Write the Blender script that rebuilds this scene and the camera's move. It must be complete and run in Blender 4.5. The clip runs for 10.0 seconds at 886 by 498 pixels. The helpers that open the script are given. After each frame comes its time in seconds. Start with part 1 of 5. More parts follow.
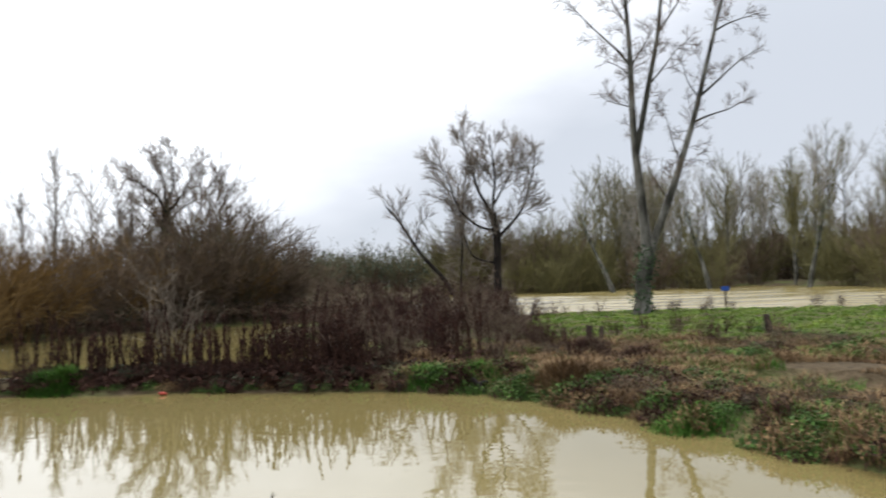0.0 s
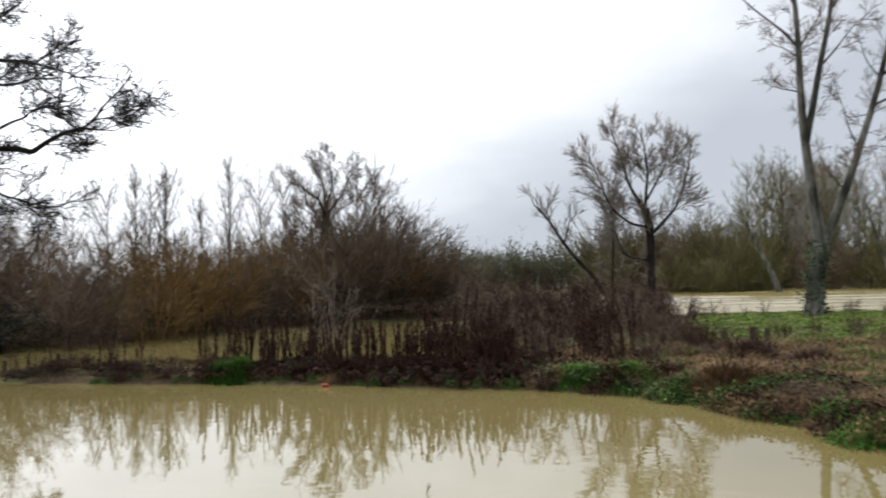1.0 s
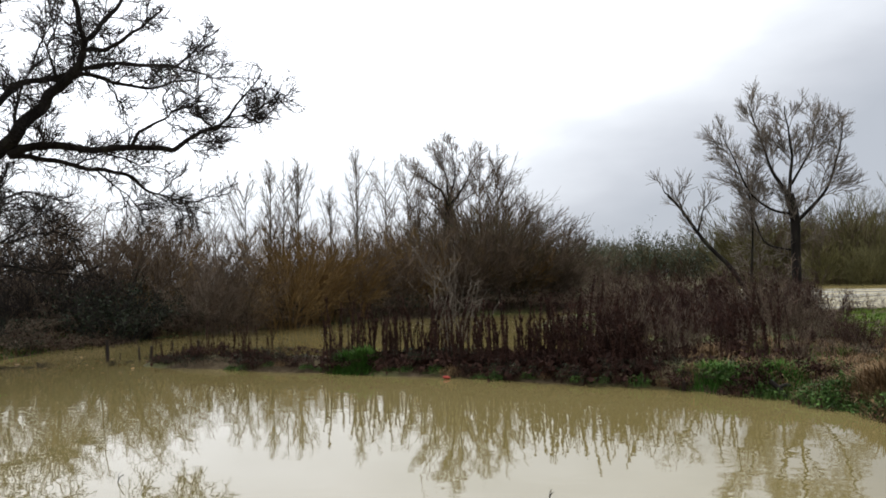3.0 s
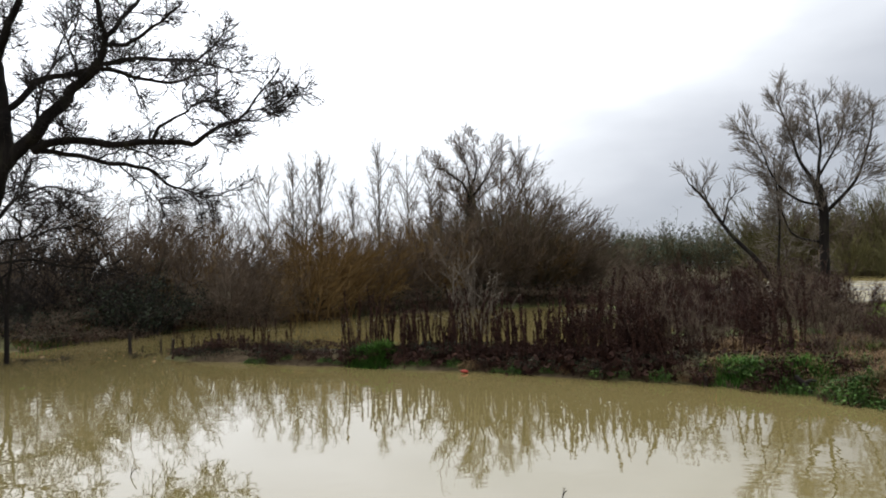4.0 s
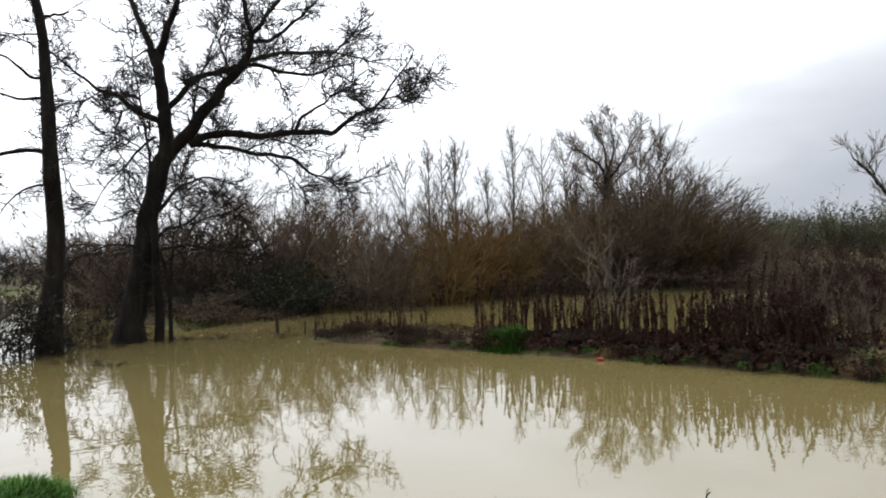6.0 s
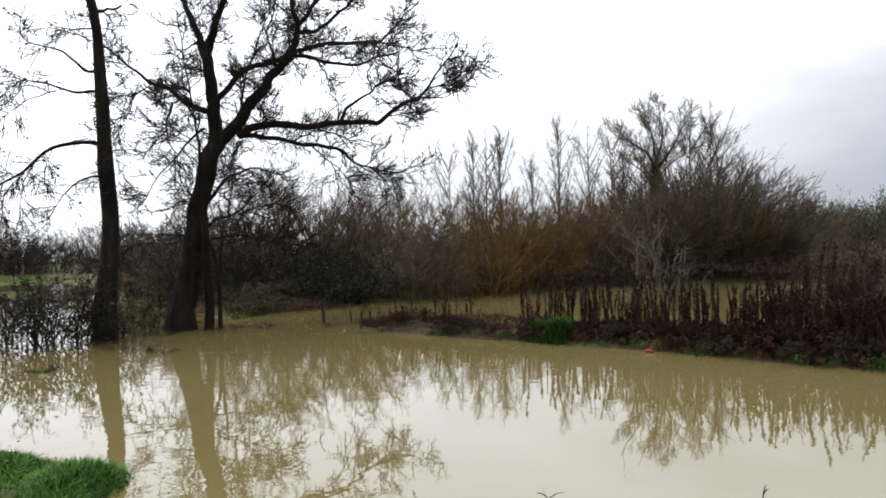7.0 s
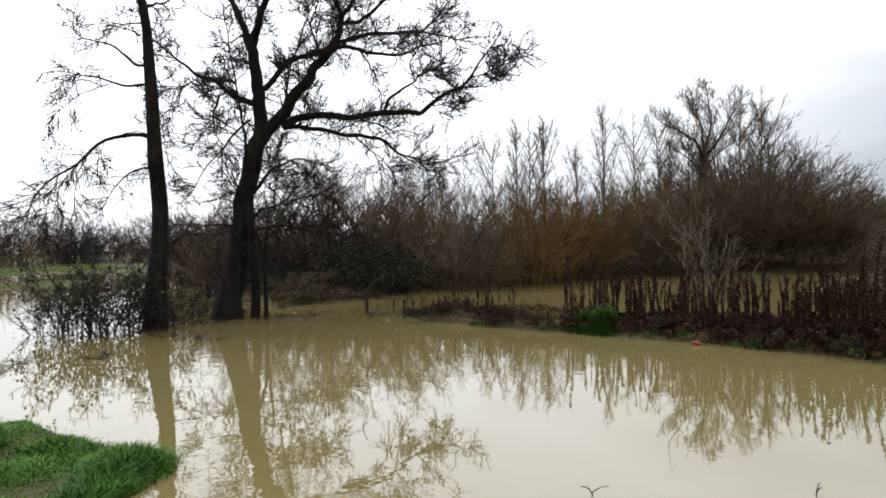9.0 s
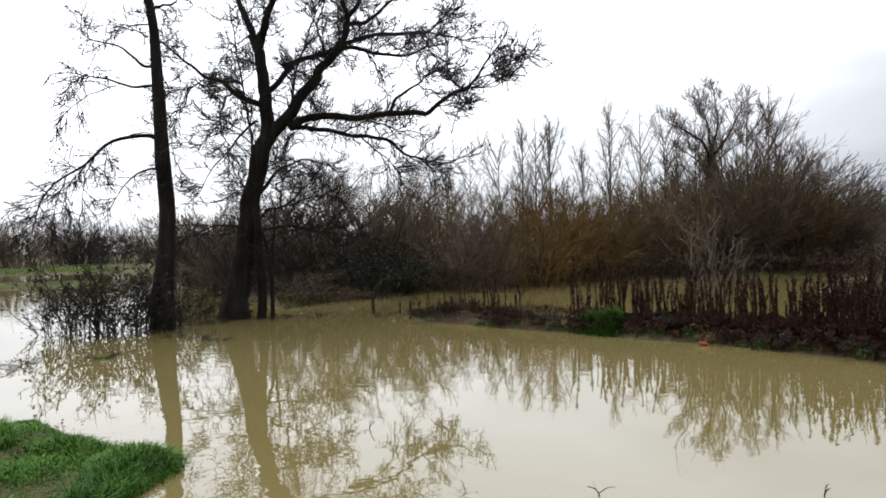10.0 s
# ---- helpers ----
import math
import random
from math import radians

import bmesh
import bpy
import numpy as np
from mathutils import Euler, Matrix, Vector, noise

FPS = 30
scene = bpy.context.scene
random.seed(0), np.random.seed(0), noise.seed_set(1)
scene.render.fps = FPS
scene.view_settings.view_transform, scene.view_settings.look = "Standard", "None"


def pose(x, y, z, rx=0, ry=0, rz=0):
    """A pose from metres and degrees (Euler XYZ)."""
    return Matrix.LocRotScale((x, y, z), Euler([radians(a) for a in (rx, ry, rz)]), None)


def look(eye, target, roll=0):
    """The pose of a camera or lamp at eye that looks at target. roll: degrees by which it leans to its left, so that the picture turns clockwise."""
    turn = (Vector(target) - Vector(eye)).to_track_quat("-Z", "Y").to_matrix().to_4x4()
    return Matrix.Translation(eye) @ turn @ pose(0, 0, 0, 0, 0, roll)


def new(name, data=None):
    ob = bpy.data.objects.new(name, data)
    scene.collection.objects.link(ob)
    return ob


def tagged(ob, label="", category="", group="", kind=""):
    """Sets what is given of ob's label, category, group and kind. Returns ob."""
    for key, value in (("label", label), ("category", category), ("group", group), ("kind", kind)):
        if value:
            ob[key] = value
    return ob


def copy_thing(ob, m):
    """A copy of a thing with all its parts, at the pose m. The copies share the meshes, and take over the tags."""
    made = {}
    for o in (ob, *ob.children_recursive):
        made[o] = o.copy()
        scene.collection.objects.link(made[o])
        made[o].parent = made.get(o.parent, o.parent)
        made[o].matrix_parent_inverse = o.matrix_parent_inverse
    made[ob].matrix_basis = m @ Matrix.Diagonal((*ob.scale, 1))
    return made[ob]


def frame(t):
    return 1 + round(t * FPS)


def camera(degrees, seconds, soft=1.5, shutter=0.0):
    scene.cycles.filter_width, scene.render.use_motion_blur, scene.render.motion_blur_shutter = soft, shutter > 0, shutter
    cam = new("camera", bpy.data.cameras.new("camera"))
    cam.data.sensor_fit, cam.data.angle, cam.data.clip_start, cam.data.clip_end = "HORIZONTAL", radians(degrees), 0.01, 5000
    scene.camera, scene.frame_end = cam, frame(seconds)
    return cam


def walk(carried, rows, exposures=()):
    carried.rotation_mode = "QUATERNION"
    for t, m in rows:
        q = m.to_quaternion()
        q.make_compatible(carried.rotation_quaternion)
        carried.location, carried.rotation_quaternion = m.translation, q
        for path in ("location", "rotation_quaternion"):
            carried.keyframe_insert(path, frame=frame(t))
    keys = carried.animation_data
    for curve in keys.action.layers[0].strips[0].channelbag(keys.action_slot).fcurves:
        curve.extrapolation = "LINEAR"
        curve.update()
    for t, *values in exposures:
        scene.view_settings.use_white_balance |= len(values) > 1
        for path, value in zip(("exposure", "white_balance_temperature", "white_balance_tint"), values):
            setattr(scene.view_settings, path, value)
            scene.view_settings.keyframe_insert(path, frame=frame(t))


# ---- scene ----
# ---------------------------------------------------------------- camera
cam = camera(63.48, 10.0, soft=1.7, shutter=0.5)
EYE = 1.8
PATH = [
    (0.0, 0.000, 0.000, 0.000, 0.00, 2.50, 1.74),
    (0.5, -0.003, -0.015, 0.005, 6.02, 2.62, 1.82),
    (1.0, -0.022, -0.046, 0.005, 11.81, 2.70, 1.64),
    (1.5, -0.053, 0.046, 0.006, 16.36, 2.72, 1.59),
    (2.0, -0.078, 0.155, 0.006, 19.47, 2.62, 1.53),
    (2.5, -0.081, 0.238, 0.007, 21.04, 2.46, 1.51),
    (4.0, -0.022, 0.461, 0.020, 23.60, 1.71, 1.63),
    (4.5, 0.013, 0.533, 0.016, 26.11, 1.50, 1.65),
    (5.0, -0.006, 0.586, 0.026, 29.10, 1.21, 1.63),
    (5.5, -0.024, 0.608, 0.031, 32.01, 1.00, 1.70),
    (7.0, -0.113, 0.670, 0.013, 37.94, 0.08, 1.64),
    (7.5, -0.125, 0.692, 0.022, 39.27, -0.25, 1.59),
    (8.0, -0.132, 0.696, 0.019, 40.17, -0.47, 1.60),
    (8.5, -0.140, 0.700, 0.015, 40.82, -0.59, 1.62),
    (9.0, -0.135, 0.703, 0.012, 41.37, -0.61, 1.62),
    (9.5, -0.135, 0.703, 0.015, 41.69, -0.57, 1.62),
    (10.0, -0.137, 0.699, 0.009, 41.85, -0.55, 1.63),
]
walk(cam, [(t, pose(x, y, EYE + z, 90 + pitch, roll, yaw)) for t, x, y, z, yaw, pitch, roll in PATH],
     exposures=[(0.0, 0.40), (0.5, 0.36), (1.0, 0.16), (1.5, 0.06), (2.5, 0.0), (5.0, 0.0), (10.0, 0.0)])

# ---------------------------------------------------------------- sky and sun
SUN_AZ, SUN_EL = 62.0, 34.0          # degrees left of the y axis, and above the horizon
to_sun = Vector((-math.sin(radians(SUN_AZ)) * math.cos(radians(SUN_EL)),
                 math.cos(radians(SUN_AZ)) * math.cos(radians(SUN_EL)), math.sin(radians(SUN_EL))))
world = bpy.data.worlds.new("overcast_sky")
scene.world = world
world.use_nodes = True
wn, wl = world.node_tree.nodes, world.node_tree.links
wn.clear()
w_out = wn.new("ShaderNodeOutputWorld")
w_bg = wn.new("ShaderNodeBackground")
w_bg.inputs["Strength"].default_value = 1.0
w_sky = wn.new("ShaderNodeTexSky")
w_sky.sky_type, w_sky.sun_disc = "NISHITA", False
w_sky.sun_elevation, w_sky.sun_rotation = radians(SUN_EL), radians(-SUN_AZ)
w_dim = wn.new("ShaderNodeVectorMath")
w_dim.operation = "SCALE"
w_dim.inputs["Scale"].default_value = 0.05
w_tc = wn.new("ShaderNodeTexCoord")
w_dot = wn.new("ShaderNodeVectorMath")
w_dot.operation = "DOT_PRODUCT"
w_dot.inputs[1].default_value = to_sun
w_map = wn.new("ShaderNodeMapping")
w_map.inputs["Scale"].default_value = (1.0, 1.0, 2.6)
w_noise = wn.new("ShaderNodeTexNoise")
w_noise.inputs["Scale"].default_value = 2.3
w_noise.inputs["Detail"].default_value = 5.0
w_noise.inputs["Roughness"].default_value = 0.5
w_mul = wn.new("ShaderNodeMath")
w_mul.operation = "MULTIPLY_ADD"      # thin and thick cloud
w_mul.inputs[1].default_value = 0.5
w_range = wn.new("ShaderNodeMapRange")
w_range.inputs["From Min"].default_value, w_range.inputs["From Max"].default_value = 0.80, 1.34
w_sep = wn.new("ShaderNodeSeparateXYZ")
w_up = wn.new("ShaderNodeMath")          # the cloud bank is thickest low down
w_up.operation = "ADD"
w_ramp = wn.new("ShaderNodeValToRGB")
w_ramp.color_ramp.elements[0].position, w_ramp.color_ramp.elements[0].color = 0.0, (0.55, 0.59, 0.66, 1)
w_ramp.color_ramp.elements[1].position, w_ramp.color_ramp.elements[1].color = 1.0, (1.75, 1.81, 1.93, 1)
e = w_ramp.color_ramp.elements.new(0.22)
e.color = (0.68, 0.715, 0.785, 1)
e = w_ramp.color_ramp.elements.new(0.5)
e.color = (0.95, 0.99, 1.06, 1)
e = w_ramp.color_ramp.elements.new(0.75)
e.color = (1.36, 1.41, 1.49, 1)
w_mix = wn.new("ShaderNodeMixRGB")
w_mix.inputs["Fac"].default_value = 0.93
wl.new(w_tc.outputs["Generated"], w_dot.inputs[0])
wl.new(w_tc.outputs["Generated"], w_map.inputs["Vector"])
wl.new(w_map.outputs["Vector"], w_noise.inputs["Vector"])
wl.new(w_noise.outputs["Fac"], w_mul.inputs[0])
wl.new(w_dot.outputs["Value"], w_mul.inputs[2])
wl.new(w_tc.outputs["Generated"], w_sep.inputs[0])
wl.new(w_sep.outputs["Z"], w_up.inputs[0])
wl.new(w_mul.outputs["Value"], w_up.inputs[1])
wl.new(w_up.outputs["Value"], w_range.inputs["Value"])
wl.new(w_range.outputs["Result"], w_ramp.inputs["Fac"])
wl.new(w_sky.outputs["Color"], w_dim.inputs[0])
wl.new(w_dim.outputs["Vector"], w_mix.inputs["Color1"])
w_zen = wn.new("ShaderNodeMapRange")     # an overcast sky is brightest overhead
w_zen.interpolation_type = "SMOOTHSTEP"
w_zen.inputs["From Min"].default_value, w_zen.inputs["From Max"].default_value = 0.25, 1.0
w_zen.inputs["To Min"].default_value, w_zen.inputs["To Max"].default_value = 1.0, 1.9
wl.new(w_sep.outputs["Z"], w_zen.inputs["Value"])
wl.new(w_zen.outputs["Result"], w_bg.inputs["Strength"])
wl.new(w_ramp.outputs["Color"], w_mix.inputs["Color2"])
wl.new(w_mix.outputs["Color"], w_bg.inputs["Color"])
wl.new(w_bg.outputs["Background"], w_out.inputs["Surface"])

sun = new("sun", bpy.data.lights.new("sun", "SUN"))
sun.data.energy, sun.data.angle, sun.data.color = 0.6, radians(25), (1.0, 0.96, 0.9)
sun.matrix_world = look(to_sun * 50, (0, 0, 0))


# ---------------------------------------------------------------- materials
def material(name, stops, scale=6.0, detail=4.0, rough=0.85, bump=0.3, bump_scale=25.0, stretch=(1, 1, 1), vary=0.0, spec=0.14,
             coords="Object"):
    """A noise-coloured surface: stops are (position, colour); vary: how far pieces differ in brightness."""
    mat = bpy.data.materials.new(name)
    mat.use_nodes = True
    n, l = mat.node_tree.nodes, mat.node_tree.links
    b = n["Principled BSDF"]
    b.inputs["Roughness"].default_value = rough
    b.inputs["Specular IOR Level"].default_value = spec
    tc = n.new("ShaderNodeTexCoord")
    mp = n.new("ShaderNodeMapping")
    mp.inputs["Scale"].default_value = stretch
    tx = n.new("ShaderNodeTexNoise")
    tx.inputs["Scale"].default_value, tx.inputs["Detail"].default_value = scale, detail
    rp = n.new("ShaderNodeValToRGB")
    rp.color_ramp.elements[0].position, rp.color_ramp.elements[0].color = stops[0][0], (*stops[0][1], 1)
    rp.color_ramp.elements[1].position, rp.color_ramp.elements[1].color = stops[-1][0], (*stops[-1][1], 1)
    for p, c in stops[1:-1]:
        rp.color_ramp.elements.new(p).color = (*c, 1)
    l.new(tc.outputs[coords], mp.inputs["Vector"])
    l.new(mp.outputs["Vector"], tx.inputs["Vector"])
    l.new(tx.outputs["Fac"], rp.inputs["Fac"])
    colour = rp.outputs["Color"]
    if vary:
        geo = n.new("ShaderNodeNewGeometry")
        hsv = n.new("ShaderNodeHueSaturation")
        mr = n.new("ShaderNodeMapRange")
        mr.inputs["To Min"].default_value, mr.inputs["To Max"].default_value = 1 - vary, 1 + vary
        l.new(geo.outputs["Random Per Island"], mr.inputs["Value"])
        l.new(mr.outputs["Result"], hsv.inputs["Value"])
        l.new(colour, hsv.inputs["Color"])
        colour = hsv.outputs["Color"]
    l.new(colour, b.inputs["Base Color"])
    if bump:
        t2 = n.new("ShaderNodeTexNoise")
        t2.inputs["Scale"].default_value, t2.inputs["Detail"].default_value = bump_scale, 5.0
        bp = n.new("ShaderNodeBump")
        bp.inputs["Strength"].default_value, bp.inputs["Distance"].default_value = bump, 0.03
        l.new(mp.outputs["Vector"], t2.inputs["Vector"])
        l.new(t2.outputs["Fac"], bp.inputs["Height"])
        l.new(bp.outputs["Normal"], b.inputs["Normal"])
    return mat


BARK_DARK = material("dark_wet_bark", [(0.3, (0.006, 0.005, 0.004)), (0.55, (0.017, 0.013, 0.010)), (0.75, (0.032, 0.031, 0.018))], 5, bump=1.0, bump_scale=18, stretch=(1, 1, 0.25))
BARK_GREY = material("grey_bark", [(0.36, (0.022, 0.021, 0.016)), (0.5, (0.075, 0.072, 0.058)), (0.68, (0.17, 0.165, 0.142))], 3, bump=0.7, bump_scale=14, stretch=(1, 1, 0.35))
BARK_BROWN = material("brown_bark", [(0.3, (0.04, 0.032, 0.024)), (0.7, (0.12, 0.095, 0.07))], 5, bump=0.6, bump_scale=15, stretch=(1, 1, 0.3))
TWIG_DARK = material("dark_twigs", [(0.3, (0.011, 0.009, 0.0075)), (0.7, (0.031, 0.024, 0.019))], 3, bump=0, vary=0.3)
TWIG_GREY = material("grey_brown_twigs", [(0.3, (0.095, 0.078, 0.06)), (0.7, (0.19, 0.158, 0.125))], 2, bump=0, vary=0.3)
TWIG_BROWN = material("brown_twigs", [(0.3, (0.062, 0.044, 0.029)), (0.7, (0.135, 0.098, 0.067))], 1.2, bump=0, vary=0.35)
TWIG_OLIVE = material("olive_twigs", [(0.3, (0.062, 0.052, 0.028)), (0.7, (0.128, 0.106, 0.056))], 1.0, bump=0, vary=0.3)
TWIG_ORANGE = material("orange_willow_twigs", [(0.3, (0.085, 0.050, 0.018)), (0.7, (0.17, 0.105, 0.036))], 1.0, bump=0, vary=0.35)
TWIG_RED = material("red_brown_stems", [(0.3, (0.019, 0.0085, 0.0065)), (0.7, (0.056, 0.027, 0.018))], 2.0, bump=0, vary=0.4)
TWIG_PALE = material("bleached_branches", [(0.3, (0.075, 0.058, 0.042)), (0.7, (0.155, 0.128, 0.095))], 4.0, bump=0.3)
# twigs beyond the river: aerial haze is put into the colour as extra paleness
TWIG_FAR = material("hazed_poplar_twigs", [(0.3, (0.15, 0.135, 0.105)), (0.7, (0.25, 0.225, 0.18))], 0.5, bump=0, vary=0.3)
OLIVE_FAR = material("far_olive_twigs", [(0.3, (0.066, 0.060, 0.023)), (0.7, (0.145, 0.130, 0.053))], 0.4, bump=0, vary=0.35)
# skyline leaves, with distance haze mixed into their green
HAZY = material("hazed_foliage", [(0.3, (0.05, 0.07, 0.045)), (0.7, (0.11, 0.13, 0.09))], 0.4, bump=0, vary=0.3, spec=0.1)
IVY = material("ivy_leaves", [(0.3, (0.012, 0.03, 0.010)), (0.7, (0.04, 0.075, 0.026))], 3.0, bump=0, vary=0.4, rough=0.7, spec=0.15)
LEAF_DARK = material("dark_evergreen_leaves", [(0.3, (0.010, 0.014, 0.007)), (0.7, (0.032, 0.040, 0.02))], 3.0, bump=0, vary=0.4, rough=0.75, spec=0.12)
DOCK = material("dead_dock", [(0.3, (0.014, 0.0065, 0.005)), (0.7, (0.049, 0.023, 0.015))], 6.0, bump=0, vary=0.4, spec=0.1)
GRASS = material("green_grass", [(0.3, (0.055, 0.105, 0.012)), (0.55, (0.105, 0.165, 0.02)), (0.75, (0.175, 0.205, 0.04))], 1.3, bump=0, vary=0.35, rough=0.6)
GRASS_NEAR = material("wet_bank_grass", [(0.3, (0.024, 0.070, 0.007)), (0.55, (0.050, 0.125, 0.011)), (0.75, (0.10, 0.175, 0.025))], 1.3, bump=0, vary=0.35, rough=0.7, spec=0.15)
GRASS_LUSH = material("lush_weeds", [(0.3, (0.028, 0.072, 0.010)), (0.7, (0.068, 0.135, 0.022))], 1.5, bump=0, vary=0.4, rough=0.8, spec=0.08)
GRASS_DRY = material("dry_grass", [(0.3, (0.088, 0.052, 0.025)), (0.7, (0.20, 0.130, 0.064))], 1.6, bump=0, vary=0.4)
WEED_DEAD = material("dead_weed_leaves", [(0.3, (0.055, 0.032, 0.016)), (0.7, (0.14, 0.088, 0.042))], 1.6, bump=0, vary=0.45, spec=0.1)
WOOD_OLD = material("weathered_wood", [(0.3, (0.014, 0.010, 0.008)), (0.7, (0.05, 0.039, 0.029))], 9, bump=0.6, stretch=(1, 1, 0.15))


def ground_material():
    mat = bpy.data.materials.new("wet_meadow_ground")
    mat.use_nodes = True
    n, l = mat.node_tree.nodes, mat.node_tree.links
    b = n["Principled BSDF"]
    b.inputs["Roughness"].default_value = 0.95
    b.inputs["Specular IOR Level"].default_value = 0.1
    tc = n.new("ShaderNodeTexCoord")
    big, fine = n.new("ShaderNodeTexNoise"), n.new("ShaderNodeTexNoise")
    big.inputs["Scale"].default_value, big.inputs["Detail"].default_value = 0.35, 6
    fine.inputs["Scale"].default_value, fine.inputs["Detail"].default_value = 9.0, 6
    r1, r2 = n.new("ShaderNodeValToRGB"), n.new("ShaderNodeValToRGB")
    r1.color_ramp.elements[0].position, r1.color_ramp.elements[0].color = 0.46, (0.075, 0.055, 0.032, 1)
    r1.color_ramp.elements[1].position, r1.color_ramp.elements[1].color = 0.72, (0.085, 0.115, 0.03, 1)
    r2.color_ramp.elements[0].position, r2.color_ramp.elements[0].color = 0.30, (0.30, 0.27, 0.2, 1)
    r2.color_ramp.elements[1].position, r2.color_ramp.elements[1].color = 0.65, (1, 1, 1, 1)
    mx = n.new("ShaderNodeMixRGB")
    mx.blend_type, mx.inputs["Fac"].default_value = "MULTIPLY", 0.8
    bp = n.new("ShaderNodeBump")
    bp.inputs["Strength"].default_value, bp.inputs["Distance"].default_value = 0.8, 0.08
    l.new(tc.outputs["Object"], big.inputs["Vector"])
    l.new(tc.outputs["Object"], fine.inputs["Vector"])
    l.new(big.outputs["Fac"], r1.inputs["Fac"])
    l.new(fine.outputs["Fac"], r2.inputs["Fac"])
    l.new(r1.outputs["Color"], mx.inputs["Color1"])
    l.new(r2.outputs["Color"], mx.inputs["Color2"])
    l.new(mx.outputs["Color"], b.inputs["Base Color"])
    l.new(fine.outputs["Fac"], bp.inputs["Height"])
    l.new(bp.outputs["Normal"], b.inputs["Normal"])
    return mat


def water_material(name, ripple, scale, stretch, rough=0.02, ior=1.95):
    """Silty flood water: brown body, clear gloss, small ripples."""
    mat = bpy.data.materials.new(name)
    mat.use_nodes = True
    n, l = mat.node_tree.nodes, mat.node_tree.links
    b = n["Principled BSDF"]
    b.inputs["Roughness"].default_value = rough
    b.inputs["IOR"].default_value = ior
    tc, mp = n.new("ShaderNodeTexCoord"), n.new("ShaderNodeMapping")
    mp.inputs["Scale"].default_value = stretch
    silt = n.new("ShaderNodeTexNoise")
    silt.inputs["Scale"].default_value, silt.inputs["Detail"].default_value = 0.25, 3
    rp = n.new("ShaderNodeValToRGB")
    rp.color_ramp.elements[0].position, rp.color_ramp.elements[0].color = 0.3, (0.136, 0.107, 0.038, 1)
    rp.color_ramp.elements[1].position, rp.color_ramp.elements[1].color = 0.7, (0.162, 0.129, 0.052, 1)
    wave = n.new("ShaderNodeTexNoise")
    wave.inputs["Scale"].default_value, wave.inputs["Detail"].default_value = scale, 2
    calm = n.new("ShaderNodeTexNoise")
    calm.inputs["Scale"].default_value, calm.inputs["Detail"].default_value = 0.22, 2
    cr = n.new("ShaderNodeMapRange")
    cr.inputs["From Min"].default_value, cr.inputs["From Max"].default_value = 0.4, 0.65
    cr.inputs["To Min"].default_value, cr.inputs["To Max"].default_value = 0.25 * ripple, ripple
    bp = n.new("ShaderNodeBump")
    bp.inputs["Distance"].default_value = 0.02
    l.new(tc.outputs["Object"], mp.inputs["Vector"])
    l.new(tc.outputs["Object"], silt.inputs["Vector"])
    l.new(tc.outputs["Object"], calm.inputs["Vector"])
    l.new(mp.outputs["Vector"], wave.inputs["Vector"])
    l.new(silt.outputs["Fac"], rp.inputs["Fac"])
    l.new(rp.outputs["Color"], b.inputs["Base Color"])
    l.new(calm.outputs["Fac"], cr.inputs["Value"])
    l.new(cr.outputs["Result"], bp.inputs["Strength"])
    l.new(wave.outputs["Fac"], bp.inputs["Height"])
    l.new(bp.outputs["Normal"], b.inputs["Normal"])
    return mat


GROUND = ground_material()
WATER = water_material("flood_water", 0.17, 3.0, (1, 1, 1))
RIVER = water_material("river_water", 0.3, 1.2, (0.15, 1, 1), 0.12, 1.33)


# ---------------------------------------------------------------- mesh helpers
def mesh_object(name, verts, faces, mat, parent=None, smooth=True, label=""):
    """One mesh object from arrays; faces all have the same number of corners."""
    me = bpy.data.meshes.new(name)
    verts, faces = np.asarray(verts, np.float32), np.asarray(faces, np.int32)
    k = faces.shape[1]
    me.vertices.add(len(verts))
    me.vertices.foreach_set("co", verts.ravel())
    me.loops.add(faces.size)
    me.loops.foreach_set("vertex_index", faces.ravel())
    me.polygons.add(len(faces))
    me.polygons.foreach_set("loop_start", np.arange(0, faces.size, k, dtype=np.int32))
    me.polygons.foreach_set("loop_total", np.full(len(faces), k, np.int32))
    me.polygons.foreach_set("use_smooth", np.full(len(faces), smooth))
    me.update(calc_edges=True)
    me.materials.append(mat)
    ob = new(name, me)
    if parent:
        ob.parent = parent
    if label:
        tagged(ob, label)
    return ob


def part(name, bm, mat, parent, label=""):
    me = bpy.data.meshes.new(name)
    bm.to_mesh(me)
    bm.free()
    me.materials.append(mat)
    ob = new(name, me)
    ob.parent = parent
    if label:
        tagged(ob, label)
    return ob


def unit(a):
    return a / np.maximum(np.linalg.norm(a, axis=-1, keepdims=True), 1e-9)


def tubes(P, R, k):
    """Tapered tubes round m paths of n points each (P: m,n,3; R: m,n), k-sided."""
    m, n, _ = P.shape
    T = unit(np.gradient(P, axis=1))
    ref = np.cross(unit(P[:, -1] - P[:, 0]), (0.31, 0.77, 0.55))[:, None, :]
    U = unit(ref - (ref * T).sum(-1, keepdims=True) * T)
    V = np.cross(T, U)
    a = np.arange(k) * 2 * math.pi / k
    ring = np.cos(a)[:, None] * U[:, :, None, :] + np.sin(a)[:, None] * V[:, :, None, :]
    verts = (P[:, :, None, :] + ring * R[:, :, None, None]).reshape(-1, 3)
    i = np.arange(m)[:, None, None] * n * k + np.arange(n - 1)[None, :, None] * k
    j, j2 = np.arange(k), (np.arange(k) + 1) % k
    f = np.stack([i + j, i + j2, i + k + j2, i + k + j], -1).reshape(-1, 4)
    return verts, f


